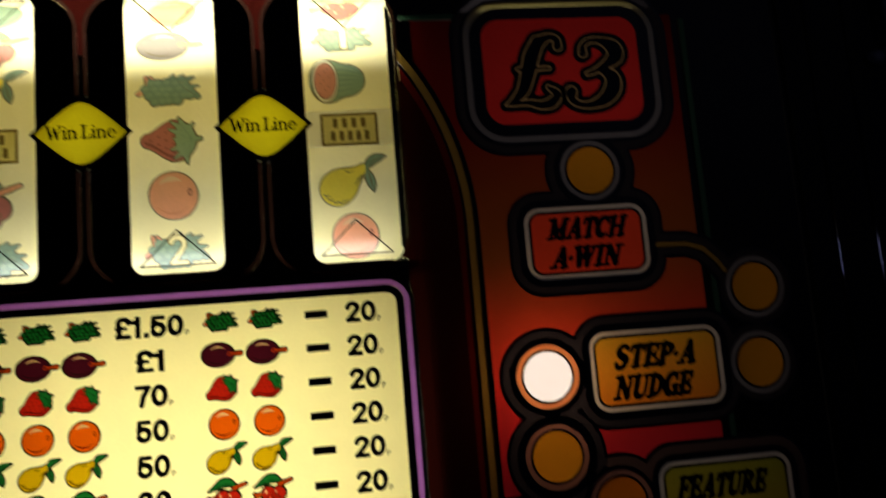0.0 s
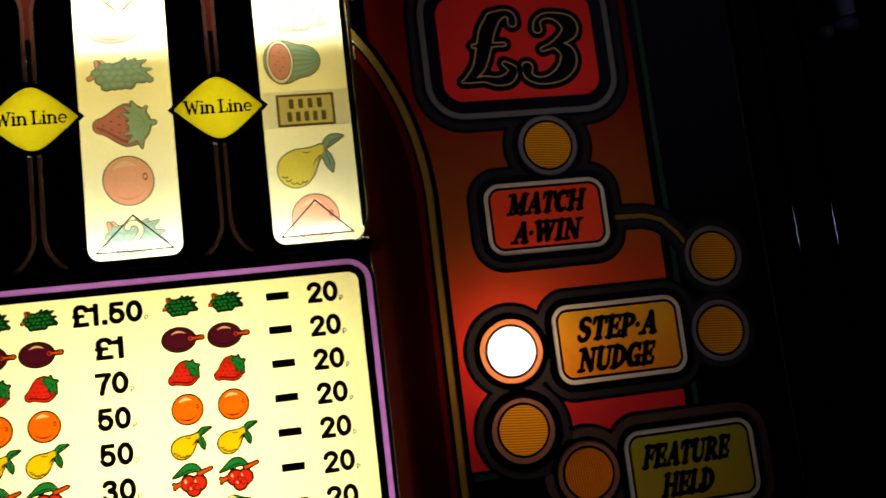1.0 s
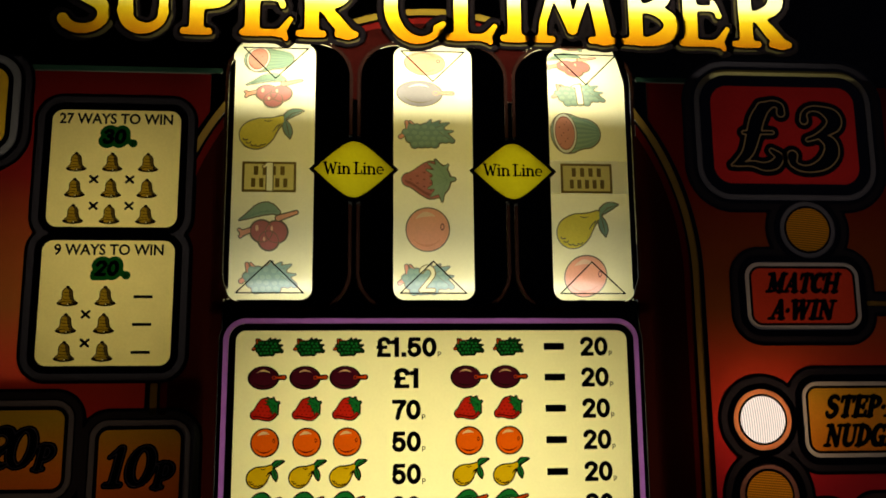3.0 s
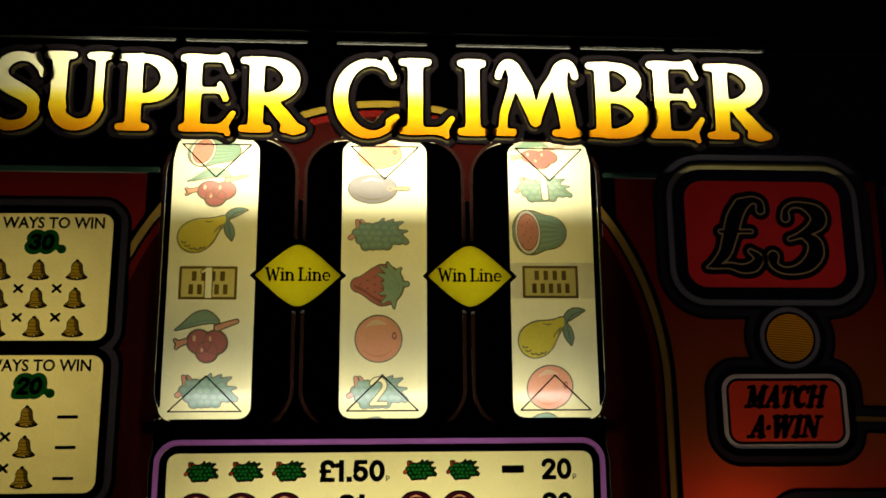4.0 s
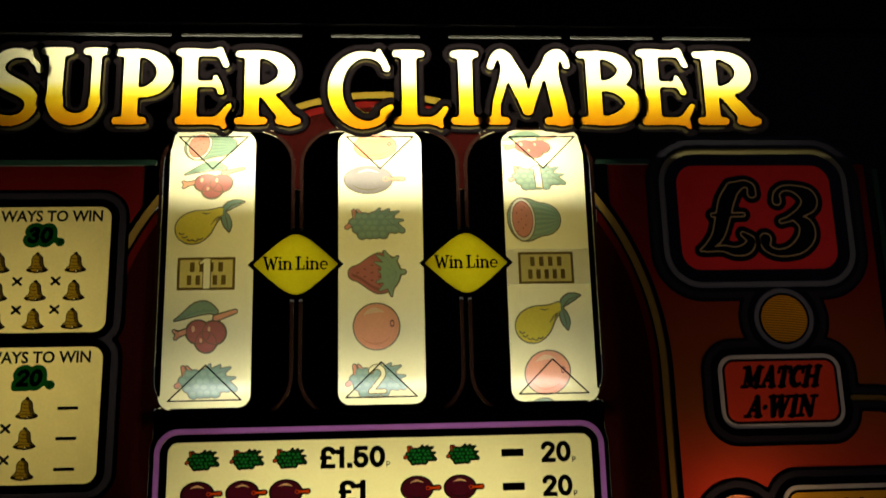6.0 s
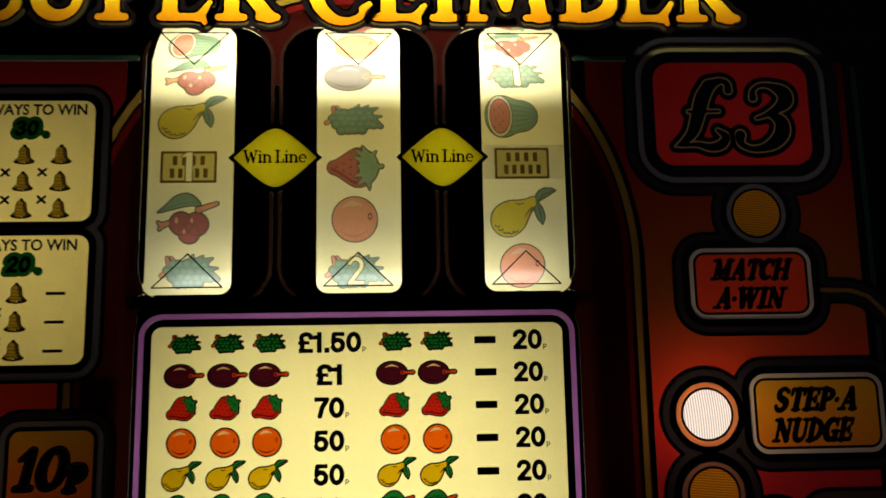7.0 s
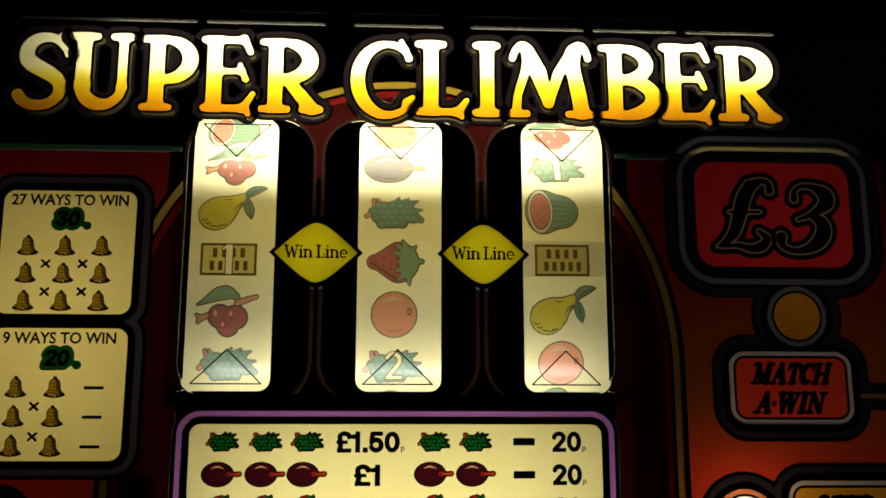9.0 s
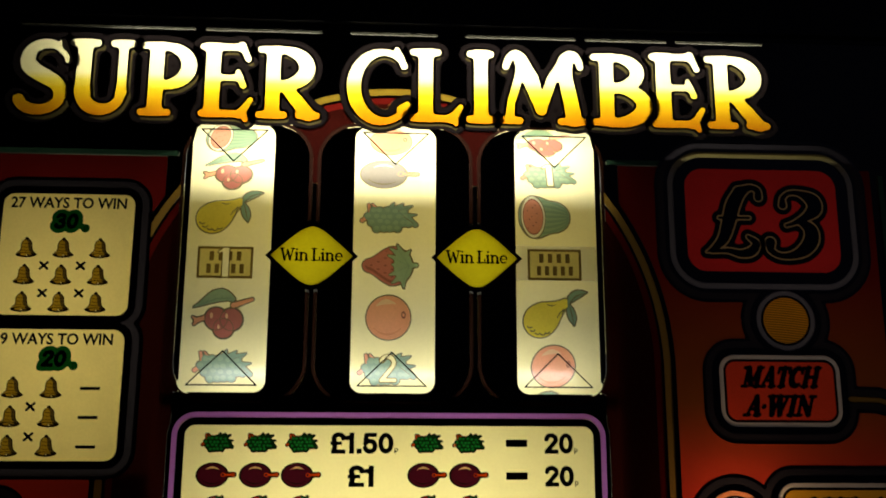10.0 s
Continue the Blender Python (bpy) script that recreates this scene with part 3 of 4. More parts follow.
# ---- black mask with all the openings ----
OPEN = join(*WINDOWS, TABLE_BOX, ring(TABLE_BOX, 4.3, 7.5), *CARDS, RIGHT_RED, LEFT_RED, PRIZE, ring(PRIZE, 7.0, 11.0), grow(MATCH, 0), grow(STEP, 0), grow(FEATURE, 0),
            *[circ(x, z, 18.6) for _, x, z in LAMPS], grow(TEN, 0), ring(TEN, 1.8, 5.4), grow(TWENTY, 0), ring(TWENTY, 1.8, 5.4), FAR_PRIZE, ring(FAR_PRIZE, 3, 8), *WINS, TITLE_ALL,
            grow(TITLE_ALL, 4.4), ring(HALOS, -6.2, -1.4), ring(LEFT_HALOS, -6.2, -1.4), ARCH_LINE, *[ring(f, -2.0, 0.2) for f in FRAMES], ring(TUBE_PATH, -1, 1.6),
            ARCH_FIELD, RED_ARCH, FEATURE_BAND, GREENS, EDGE, *[rrect((a + b) / 2, 204.4, (b - a) / 2, 0.9, 0.3) for a, b in STRIPS_TOP])
mask = plate("mask_panel", cut(rrect(0, -14, 371, 221, 1), OPEN), (-372, -236, 372, 208), 1.0, INK, -0.6, machine, "black ink mask on the machine's glass")

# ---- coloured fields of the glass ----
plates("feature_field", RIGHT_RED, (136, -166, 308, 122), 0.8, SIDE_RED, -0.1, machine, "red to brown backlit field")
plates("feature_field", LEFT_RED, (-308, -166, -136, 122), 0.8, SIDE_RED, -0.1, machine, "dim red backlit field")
CLEAR = join(grow(PRIZE, -0.3), ring(PRIZE, 7.3, 10.7), *[grow(p, -0.3) for p in (MATCH, STEP, FEATURE, TEN, TWENTY, FAR_PRIZE, *CARDS)], *[circ(x, z, 18.3) for _, x, z in LAMPS],
             ring(TEN, 2.1, 5.1), ring(TWENTY, 2.1, 5.1), ring(FAR_PRIZE, 3.3, 7.7), ring(TUBE_PATH, -1, 1.3))
for f, hx, box in ((HALOS, 260, (150, -212, 372, 150)), (LEFT_HALOS, -250, (-360, -175, -140, 128))):
    plates("halo_band", both(cut(ring(f, -6.0, -1.6), CLEAR, FEATURE_BAND), rrect(hx, -30, 108, 180, 2)), box, 0.7, HALO_BAND, 0.15, machine, "dim slate line inside the dark surround")
plates("halo_print", both(cut(HALOS, CLEAR, FEATURE_BAND, ring(HALOS, -5.8, -1.8)), rrect(260, -30, 110, 180, 2)), (150, -212, 372, 150), 0.8, HALO, 0.1, machine, "slate-black surround of the feature lamps")
plates("halo_print", both(cut(LEFT_HALOS, CLEAR, ring(LEFT_HALOS, -5.8, -1.8)), rrect(-250, -30, 108, 180, 2)), (-360, -175, -140, 128), 0.9, HALO, 0.1, machine, "slate-black surround of the prize cards")
plates("feature_band", FEATURE_BAND, (200, -212, 372, -130), 0.7, MAUVE_BAND, 0.15, machine, "dull mauve band round lamp and plaque")
for side in (-1, 1):
    plates("arch_line", both(ARCH_LINE, half(-side, 0, -60)), (-170, -230, 170, 168), 0.7, GOLD_LINE, 0.2, machine, "gold arch line round the reels")
plates("arch_line", both(ARCH_LINE, rrect(0, 160, 60, 20, 0)), (-64, 140, 64, 168), 0.7, GOLD_LINE_DIMMED, 0.2, machine, "gold arch line round the reels")
plates("arch_line", RED_ARCH, (-170, -230, 170, 168), 0.7, ARCH_RED, 0.2, machine, "dark red arch line round the reels")
plates("arch_field", cut(ARCH_FIELD, grow(RED_ARCH, -0.2)), (-168, -232, 168, 168), 0.9, MAROON, 0.0, machine, "dotted maroon field round the reels")
for f in FRAMES:
    plates("reel_surround", cut(ring(f, -2.0, 0.2), *[grow(w, 3.2) for w in WINS], grow(TITLE_ALL, 4.5), *[grow(w, 1.0) for w in WINDOWS]), (-134, -36, 134, 146), 0.6, BROWN_LINE, 0.2, machine, "thin brown line round a reel opening")
for side in (-1, 1):
    plates("green_line", both(GREENS, half(-side, 0, 0), rrect(side * 200 if side < 0 else 153, 121, 92 if side < 0 else 21, 9, 0)), (-306, 118, 306, 124), 0.5, GREEN_LINE, 0.3, machine, "thin dark green line")
plates("green_line", EDGE, (168, -170, 316, 118), 0.5, GREEN_LINE, 0.3, machine, "thin dark green line")
plate("link_line", ring(TUBE_PATH, -1, 1.6), (274, -50, 322, -20), 0.4, GOLD_LINE, 0.5, machine, "gold line linking plaque and lamp")

for a, b in STRIPS_TOP:
    plate("edge_line", rrect((a + b) / 2, 204.4, (b - a) / 2, 0.42, 0.2), (a - 1, 202, b + 1, 206), 0.4, LEAK, 0.1, machine, "thin strip added to show tube light leaking above the title")

# title
for (c, x, s), f in zip(TITLE, LETTERS):
    box = (x - 9, 136, x + 66, 206)
    me = layered("letter", [(grow(f, 4.8), TITLE_HALO, 0.3), (shift(f, -0.0135 * (x + 15), -2.8), SHADOW_GOLD, 0.45), (grow(f, 1.4), INK_SOFT, 0.6), (f, GOLD, 0.75)], box, 0.42)
    put("title_letter", me, machine, at(0, 0), "gold to white backlit title letter " + c)

# ---- win line markers ----
def serif_word(chars, pitch):
    """Slab-serif lettering of simple strokes, 10 units high."""
    strokes = []
    x = 0.0
    for c in chars:
        w = pitch.get(c, 6)
        t, u = 0.92, 0.5
        if c == "W":
            strokes += [seg(x + 1, 9.6, x + 3.4, 0.6, t), seg(x + 3.4, 0.6, x + 5.6, 8, u), seg(x + 5.6, 8, x + 7.6, 0.6, t), seg(x + 7.6, 0.6, x + 9.8, 9.6, u), seg(x - 0.2, 9.6, x + 2.6, 9.6, u), seg(x + 8.4, 9.6, x + 11, 9.6, u)]
        if c == "i":
            strokes += [seg(x + 1.6, 0.4, x + 1.6, 6.2, t), seg(x + 0.2, 0.4, x + 3, 0.4, u), seg(x + 0.3, 6.2, x + 1.6, 6.2, u), circ(x + 1.6, 9.0, 0.85)]
        if c == "n":
            strokes += [seg(x + 1.4, 0.4, x + 1.4, 6.2, t), seg(x + 5.4, 0.4, x + 5.4, 4.6, t), path(arc(x + 3.4, 4.2, 2.0, 2.0, 180, 0, 8), [0.5, 0.75]), seg(x, 0.4, x + 2.6, 0.4, u), seg(x + 4.2, 0.4, x + 6.8, 0.4, u), seg(x, 6.2, x + 1.4, 6.2, u)]
        if c == "L":
            strokes += [seg(x + 1.8, 0.4, x + 1.8, 9.6, t), seg(x, 0.4, x + 6, 0.4, 0.5), seg(x, 9.6, x + 3.6, 9.6, u), seg(x + 6, 0.4, x + 6.2, 3, u)]
        if c == "e":
            strokes += [path(arc(x + 3, 3.3, 2.5, 2.9, 0, 310, 14), [0.5, 0.75, 0.5]), seg(x + 0.6, 3.5, x + 5.4, 3.5, 0.4)]
        x += w
    return join(*strokes), x


WORD, WORD_W = serif_word("Win Line", {"W": 11, "i": 3.6, "n": 7.4, "L": 7, " ": 2.2})
for x in (-50.0, 50.6):
    marker = put("win_marker", layered("win_marker", [(grow(WIN, 2.2), INK_SOFT, 0.5), (WIN, YELLOW, 0.7)], (-31, -23, 31, 23), 0.4), machine, at(x, 58.0), "yellow backlit win line marker between the reels")
    k = 37.6 / WORD_W
    put("lettering", layered("lettering", [(shift(WORD, -18.8, -3.6, k), INK, 0.95)], (-22, -6, 22, 8), 0.22), marker, at(x, 58.4), "black slab-serif words")

# ---- sans figures on a 10-unit body ----
def grotesk(body):
    """Heavy sans figures, and their length."""
    w = 1.12
    st = lambda *p: path(list(p), [w, w])
    sheet = {
        "0": (7.5, path(arc(3.5, 5, 2.45, 3.85, 0, 360, 26), [w, w])),
        "1": (4.6, join(rrect(2.5, 5, w, 5, 0.1), both(st((2.5, 8.2), (0.5, 7.4)), half(0, 1, 8.6)))),
        "2": (7.3, join(path(arc(3.4, 6.9, 2.35, 2.0, 175, -35, 12) + [(1.4, 1.3)], [w, w]), rrect(3.5, 1.0, 3.4, 1.0, 0.1))),
        "3": (7.3, join(path(arc(3.3, 7.2, 2.1, 1.75, 160, -90, 12), [w, w]), path(arc(3.3, 3.1, 2.4, 2.1, 90, -165, 14), [w, w]))),
        "5": (7.3, join(rrect(3.8, 8.95, 2.7, 1.0, 0.1), st((1.7, 8.8), (1.3, 4.8)), path(arc(3.4, 3.55, 2.4, 2.5, 140, -160, 14), [w, w]))),
        "7": (6.8, join(rrect(3.4, 8.95, 3.3, 1.0, 0.1), path([(5.9, 8.7), (3.6, 5), (2.7, 1)], [w, w]))),
        "£": (7.6, join(path(arc(4.0, 7.3, 2.2, 1.7, 0, 180, 10) + [(2.3, 3.6), (1.9, 1.6)], [w, w]), rrect(2.9, 4.9, 2.6, 0.85, 0.1), rrect(3.9, 1.0, 3.3, 1.0, 0.1))),
        ".": (3.0, rrect(1.4, 1.2, 1.2, 1.2, 0.2))}
    shapes, x = [], 0.0
    for ch in body:
        shapes.append(shift(sheet[ch][1], x, 0))
        x += sheet[ch][0]
    return join(*shapes), x - 0.4


def figures_on(name, body, cx, cz, w, h, parent, label):
    f, length = grotesk(body)
    sx, sz = w / length, h / 10
    g = lambda X, Z: f((X + w / 2) / sx, (Z + h / 2) / sz) * min(sx, sz)
    return put(name, layered(name, [(g, INK, 0.3)], (-w / 2 - 2, -h / 2 - 2, w / 2 + 2, h / 2 + 2), 0.3), parent, at(cx, cz), label)


# ---- fruit artwork, about 36 mm across ----
def spin(f, deg):
    c, q = math.cos(radians(deg)), math.sin(radians(deg))
    return lambda X, Z: f(X * c + Z * q, Z * c - X * q)


def fruit(kind, ink):
    L = ink["line"]
    on_table = ink is TABLE_INK
    w, t = (1.45, 0.55) if on_table else (0.75, 0.38)
    fine = lambda pts: path(pts, [t * 0.5, t, t * 0.4])
    if kind == "orange":
        b = circ(0, 0, 13.5)
        lower = path(arc(-0.6, 0.4, 10.8, 10.6, 215, 325, 14), [0.1, 0.8, 0.1])
        glint = cut(path(arc(-0.5, -0.5, 10.4, 10.2, 62, 132, 12), [0.3, 1.9, 0.3]), oval(-0.5, 3.0, 9, 5.2))
        return [(grow(b, w), L, 0), (b, ink["orange"], .12), (lower, ink["seed"] if on_table else ink["deep_orange"], .24), (glint, ink["shine"], .3),
                (ring(oval(9.3, 1.8, 1.2, 2.0), -0.45, 0.15), ink["seed"], .36)]
    if kind == "plum":
        b = oval(-4.4, 0.6, 14.6, 11.0)
        stem = blend(1, seg(8.5, 0.8, 16.5, 1.0, 0.9, 1.2), oval(17.0, 1.2, 1.5, 1.9), ring(oval(6.6, 0.8, 2.2, 2.0), -0.7, 0.1))
        glint = cut(path(arc(-4.4, -1.0, 11, 8.6, 55, 128, 12), [0.3, 1.7, 0.3]), oval(-4.4, 1.6, 10, 5.6))
        return [(grow(join(b, seg(8.5, 0.8, 17, 1.1, 1.1, 1.5)), w), L, 0), (b, ink["plum"], .12), (path(arc(-4.4, 0.6, 11.6, 8.4, 205, 320, 12), [0.1, 0.6, 0.1]), L, .2),
                (glint, ink["shine"] if on_table else ink["cream"], .24), (stem, ink["deep_orange"], .3)]
    if kind == "strawberry":
        turn = 24 if on_table else 0
        b = blend(3, seg(-12.2, 0, 0.5, 0, 4.2, 11.6), circ(3.2, 0, 11.4))
        leaf = blend(0.8, oval(8.6, 0, 5.6, 8.8), *[seg(8.5, z0, x1, z1, 2.6, 0.4) for z0, x1, z1 in ((6, 5.0, 13.4), (-6, 9.2, -13.6), (3, -0.6, 6.6), (-3, 0.4, -5.6), (0, 1.8, 0.8), (6, 0.6, 11.0), (-6, 2.0, -10.6), (5, 13.0, 10.0))],
                     seg(12, 0.4, 16.6, 0.6, 1.7, 1.2))
        if on_table:
            leaf = shift(leaf, 4.2, 1.0, 0.76)
        seeds = join(*[oval(-11 + 4.3 * i, -9 + 4.6 * j + 2.2 * (i % 2), 1.0, 0.6) for i in range(6) for j in range(5)])
        veins = join(*[fine([(12.5, 0), (x, z)]) for x, z in ((5.6, 10), (8.6, -10), (2.6, 4.8), (3.2, -4.2))])
        shade = both(grow(b, -1.6), cut(grow(b, 0), shift(b, 0.6, 3.2)))
        return [(spin(f, turn), m, d) for f, m, d in ((grow(join(b, leaf), w), L, 0), (b, ink["red"], .12), (both(seeds, grow(b, -1.5)), ink["seed"], .24), (shade, ink["seed"], .26),
                                                        (grow(leaf, 0.5), L, .28), (leaf, ink["green"], .32), (veins, ink["dark_green"], .4))]
    if kind == "pear":
        b = blend(7, circ(-9.3, -3.2, 10.2), seg(-3, 1.5, 6.2, 7.6, 6.2, 3.0))
        up = path(bez((8.2, 7.2), (10, 13), (15, 14.5), (20, 14.8), 8), [0.5, 2.6, 2.4, 0.2])
        down = path(bez((8.6, 7.0), (9.5, 3), (11.5, -1), (12.2, -5.6), 8), [0.6, 2.4, 2.4, 0.2])
        leaf = join(up, down)
        pits = join(*[path(arc(x, z, 1.5, 1.1, a, a + 150, 6), [t, t]) for x, z, a in ((-15.6, -6.4, 180), (-13.8, -8.6, 200), (-10.6, -10.4, 190), (-7.4, -10.8, 200), (-4.6, -9.8, 210))])
        neck = join(fine([(3.8, 0.6), (5.6, 3.4), (7.8, 5.6)]), fine([(1.2, -1.4), (3.2, 2.0), (5.6, 4.6)]), fine([(-5.0, 7.0), (-2.0, 6.2), (0.8, 7.0)]))
        return [(grow(join(b, leaf), w), L, 0), (b, ink["yellow"], .12), (pits, L, .24), (neck, L, .26), (leaf, ink["green"] if on_table else ink["dark_green"], .3),
                (join(fine([(9, 8), (13, 12.4), (19, 14.6)]), fine([(9, 6.5), (10.6, 1), (12, -5)]), ring(up, -0.2, 0.1)), L, .4)]
    if kind == "cherry":
        berries = [circ(-4.2, -2.6, 6.9), circ(5.0, -3.0, 6.9), circ(0.2, -8.4, 6.2)]
        leaf = path(bez((-17.8, 4.4), (-8, 8.4), (-3, 15.5), (5.6, 9.4), 12), [0.2, 2.0, 3.6, 3.8, 1.6])
        twig = join(seg(6.2, 5.6, 17.4, 9.4, 1.6, 0.9), seg(-10, -1.6, -16.0, -3.8, 1.2, 1.5), seg(-15.6, -3.6, -18, -1.8, 1.1, 0.7), seg(-15.6, -3.8, -17.4, -6, 1.1, 0.7))
        return [(grow(join(leaf, twig, *berries), w), L, 0), (twig, ink["deep_orange"] if on_table else ink["orange"], .12)] + [(b, ink["red"], .14 + .02 * i) for i, b in enumerate(berries)] + \
               [(ring(b, -t, 0.1), L, .22 + .01 * i) for i, b in enumerate(berries)] + [(join(oval(-7.0, -0.6, 1.0, 1.9), oval(2.2, -0.8, 0.8, 1.6), oval(-2.6, -7.4, 0.8, 1.4)), ink["shine"], .3), (grow(leaf, 0.4), L, .32), (leaf, ink["green"], .36),
                (join(fine([(-15, 5.4), (-4, 9.6), (5, 10)]), *[fine([(-10 + 4 * i, 7.4 + 0.8 * i), (-8.4 + 4 * i, 10.0 + 0.6 * i)]) for i in range(3)]), ink["dark_green"], .44)]
    if kind == "grapes":
        rnd = random.Random(7)
        spots = [(-13 + 4.6 * i + 2.3 * (j % 2) + rnd.uniform(-0.8, 0.8), -7.4 + 3.9 * j + rnd.uniform(-0.6, 0.6)) for j in range(4) for i in range(7)]
        spots = [(x, z) for x, z in spots if ((x + 0.8) / 14.5) ** 2 + ((z + 1.2) / 8.6) ** 2 < 1]
        b = blend(1, *[circ(x, z, 2.7) for x, z in spots])
        leaf = blend(0.6, seg(0, 5, 2.4, 10.2, 2.6, 0.3), seg(5, 4, 14.0, 8.2, 3.4, 0.3), seg(3, 5, 8.2, 9.6, 2.6, 0.3), seg(8, 1, 16.0, -5.0, 3.2, 1.6), seg(9, 1, 16.6, 2.0, 2.2, .3))
        twig = join(seg(-9, 4, -17.4, -2.6, 1.0, 1.2), seg(-12.4, 2.0, -13.4, 8.6, 1.0, 0.9), seg(-8, 5, -11, 9, 0.9, 0.5))
        return [(grow(join(b, leaf, twig), w * 0.8), L, 0), (twig, ink["deep_orange"], .12), (leaf, ink["dark_green"], .13), (b, ink["dark_green"], .16),
                (join(*[oval(x - .2, z + .3, 1.75, 1.5) for x, z in spots]), ink["green"], .26), (join(fine([(5, 4), (13, 7.6)]), fine([(8, 1), (15, -4.4)])), L, .3)]
    if kind == "melon":
        b = blend(5, oval(-12.2, 0, 8.2, 13.6), seg(-7, 0, 0, 0, 12.9, 11.0))
        face = oval(-12.4, 0, 6.2, 11.9)
        stripes = join(*[path(bez((-9, z), (-2, z * 1.04), (6, z * 0.8), (10.8, z * 0.25), 8), [0.5, 1.0, 0.4]) for z in (-11.4, -7.6, -3.8, 0, 3.8, 7.6, 11.4)])
        return [(grow(b, 0.8), L, 0), (b, ink["green"], .12), (both(stripes, grow(b, -.4)), ink["dark_green"], .2), (grow(face, 1.9), L, .26), (grow(face, 1.4), ink["cream"], .32), (grow(face, 0.4), ink["seed"], .36), (face, ink["pink"], .4),
                (join(*[oval(-15.8 + 2.5 * (i % 3) + 0.8 * (i % 2), -8.6 + 2.1 * i, 0.4, 0.6) for i in range(9)]), ink["seed"], .48)]
    if kind == "bell":
        b = blend(2, circ(-0.4, 3.6, 4.2), seg(-0.3, 2, 0, -4, 4.4, 5.6), seg(-6.8, -6.0, 6.8, -6.4, 1.2))
        lip = oval(0, -7.2, 7.6, 2.2)
        side = both(b, cut(grow(b, 0), shift(b, -3.2, 0.6)))
        return [(grow(join(b, lip, circ(-0.4, 8.4, 1.2)), 0.8), L, 0), (join(b, lip), ink["bell"], .12), (side, ink["emblem"], .2), (ring(oval(0, -7.2, 7.4, 1.8), -0.35, 0.25), L, .24), (circ(1.0, -8.4, 1.7), L, .3), (circ(0.8, -8.2, .8), ink["cream"], .36),
                (both(grow(b, -0.8), join(*[path(arc(0, 9 - 3.4 * i, 6.6, 2.2, 200, 340, 7), [.25, .25]) for i in range(4)])), L, .26)]
    if kind == "boxed":
        box = rrect(0, 0, 16.8, 9.8, 0.4)
        bars = join(*[rrect(-8.2 + 5.5 * i, 4.0, 1.35, 2.9, 0.2) for i in range(4)], *[rrect(-9.8 + 5.0 * i, -3.9, 1.3, 2.9, 0.2) for i in range(5)])
        return [(box, ink["tan"], 0), (ring(box, -1.4, 0.1), ink["emblem"], .1), (bars, ink["emblem"], .1)]


FRUIT_BOX = (-22, -16.5, 22, 16.5)

# ---- reels ----
STRIPS = [  # symbols from bottom to top; the angle in degrees of the fourth
    (["cherry", "orange", "grapes", "cherry", "boxed", "pear", "cherry", "melon", "plum", "orange"], 0.4, {4: "1"}, None),
    (["pear", "cherry", "grapes", "orange", "strawberry", "grapes", "plum", "orange", "cherry", "pear"], 0.1, {2: "2"}, None),
    (["melon", "plum", "cherry", "orange", "pear", "boxed", "melon", "grapes", "cherry", "strawberry"], 0.9, {7: "1"}, 5.2)]
NAMES = {"boxed": "boxed emblem"}


def digit(c):
    if c == "1":
        return join(rrect(0.4, 0, 2.3, 9.4, 0.3), seg(-0.6, 8.2, -3.4, 6.4, 1.1))
    return join(path(arc(0, 4, 3.8, 4, 160, -40, 10) + [(-3.8, -7.4)], [1.7, 1.5]), seg(-3.8, -7.2, 4.4, -7.2, 1.5))


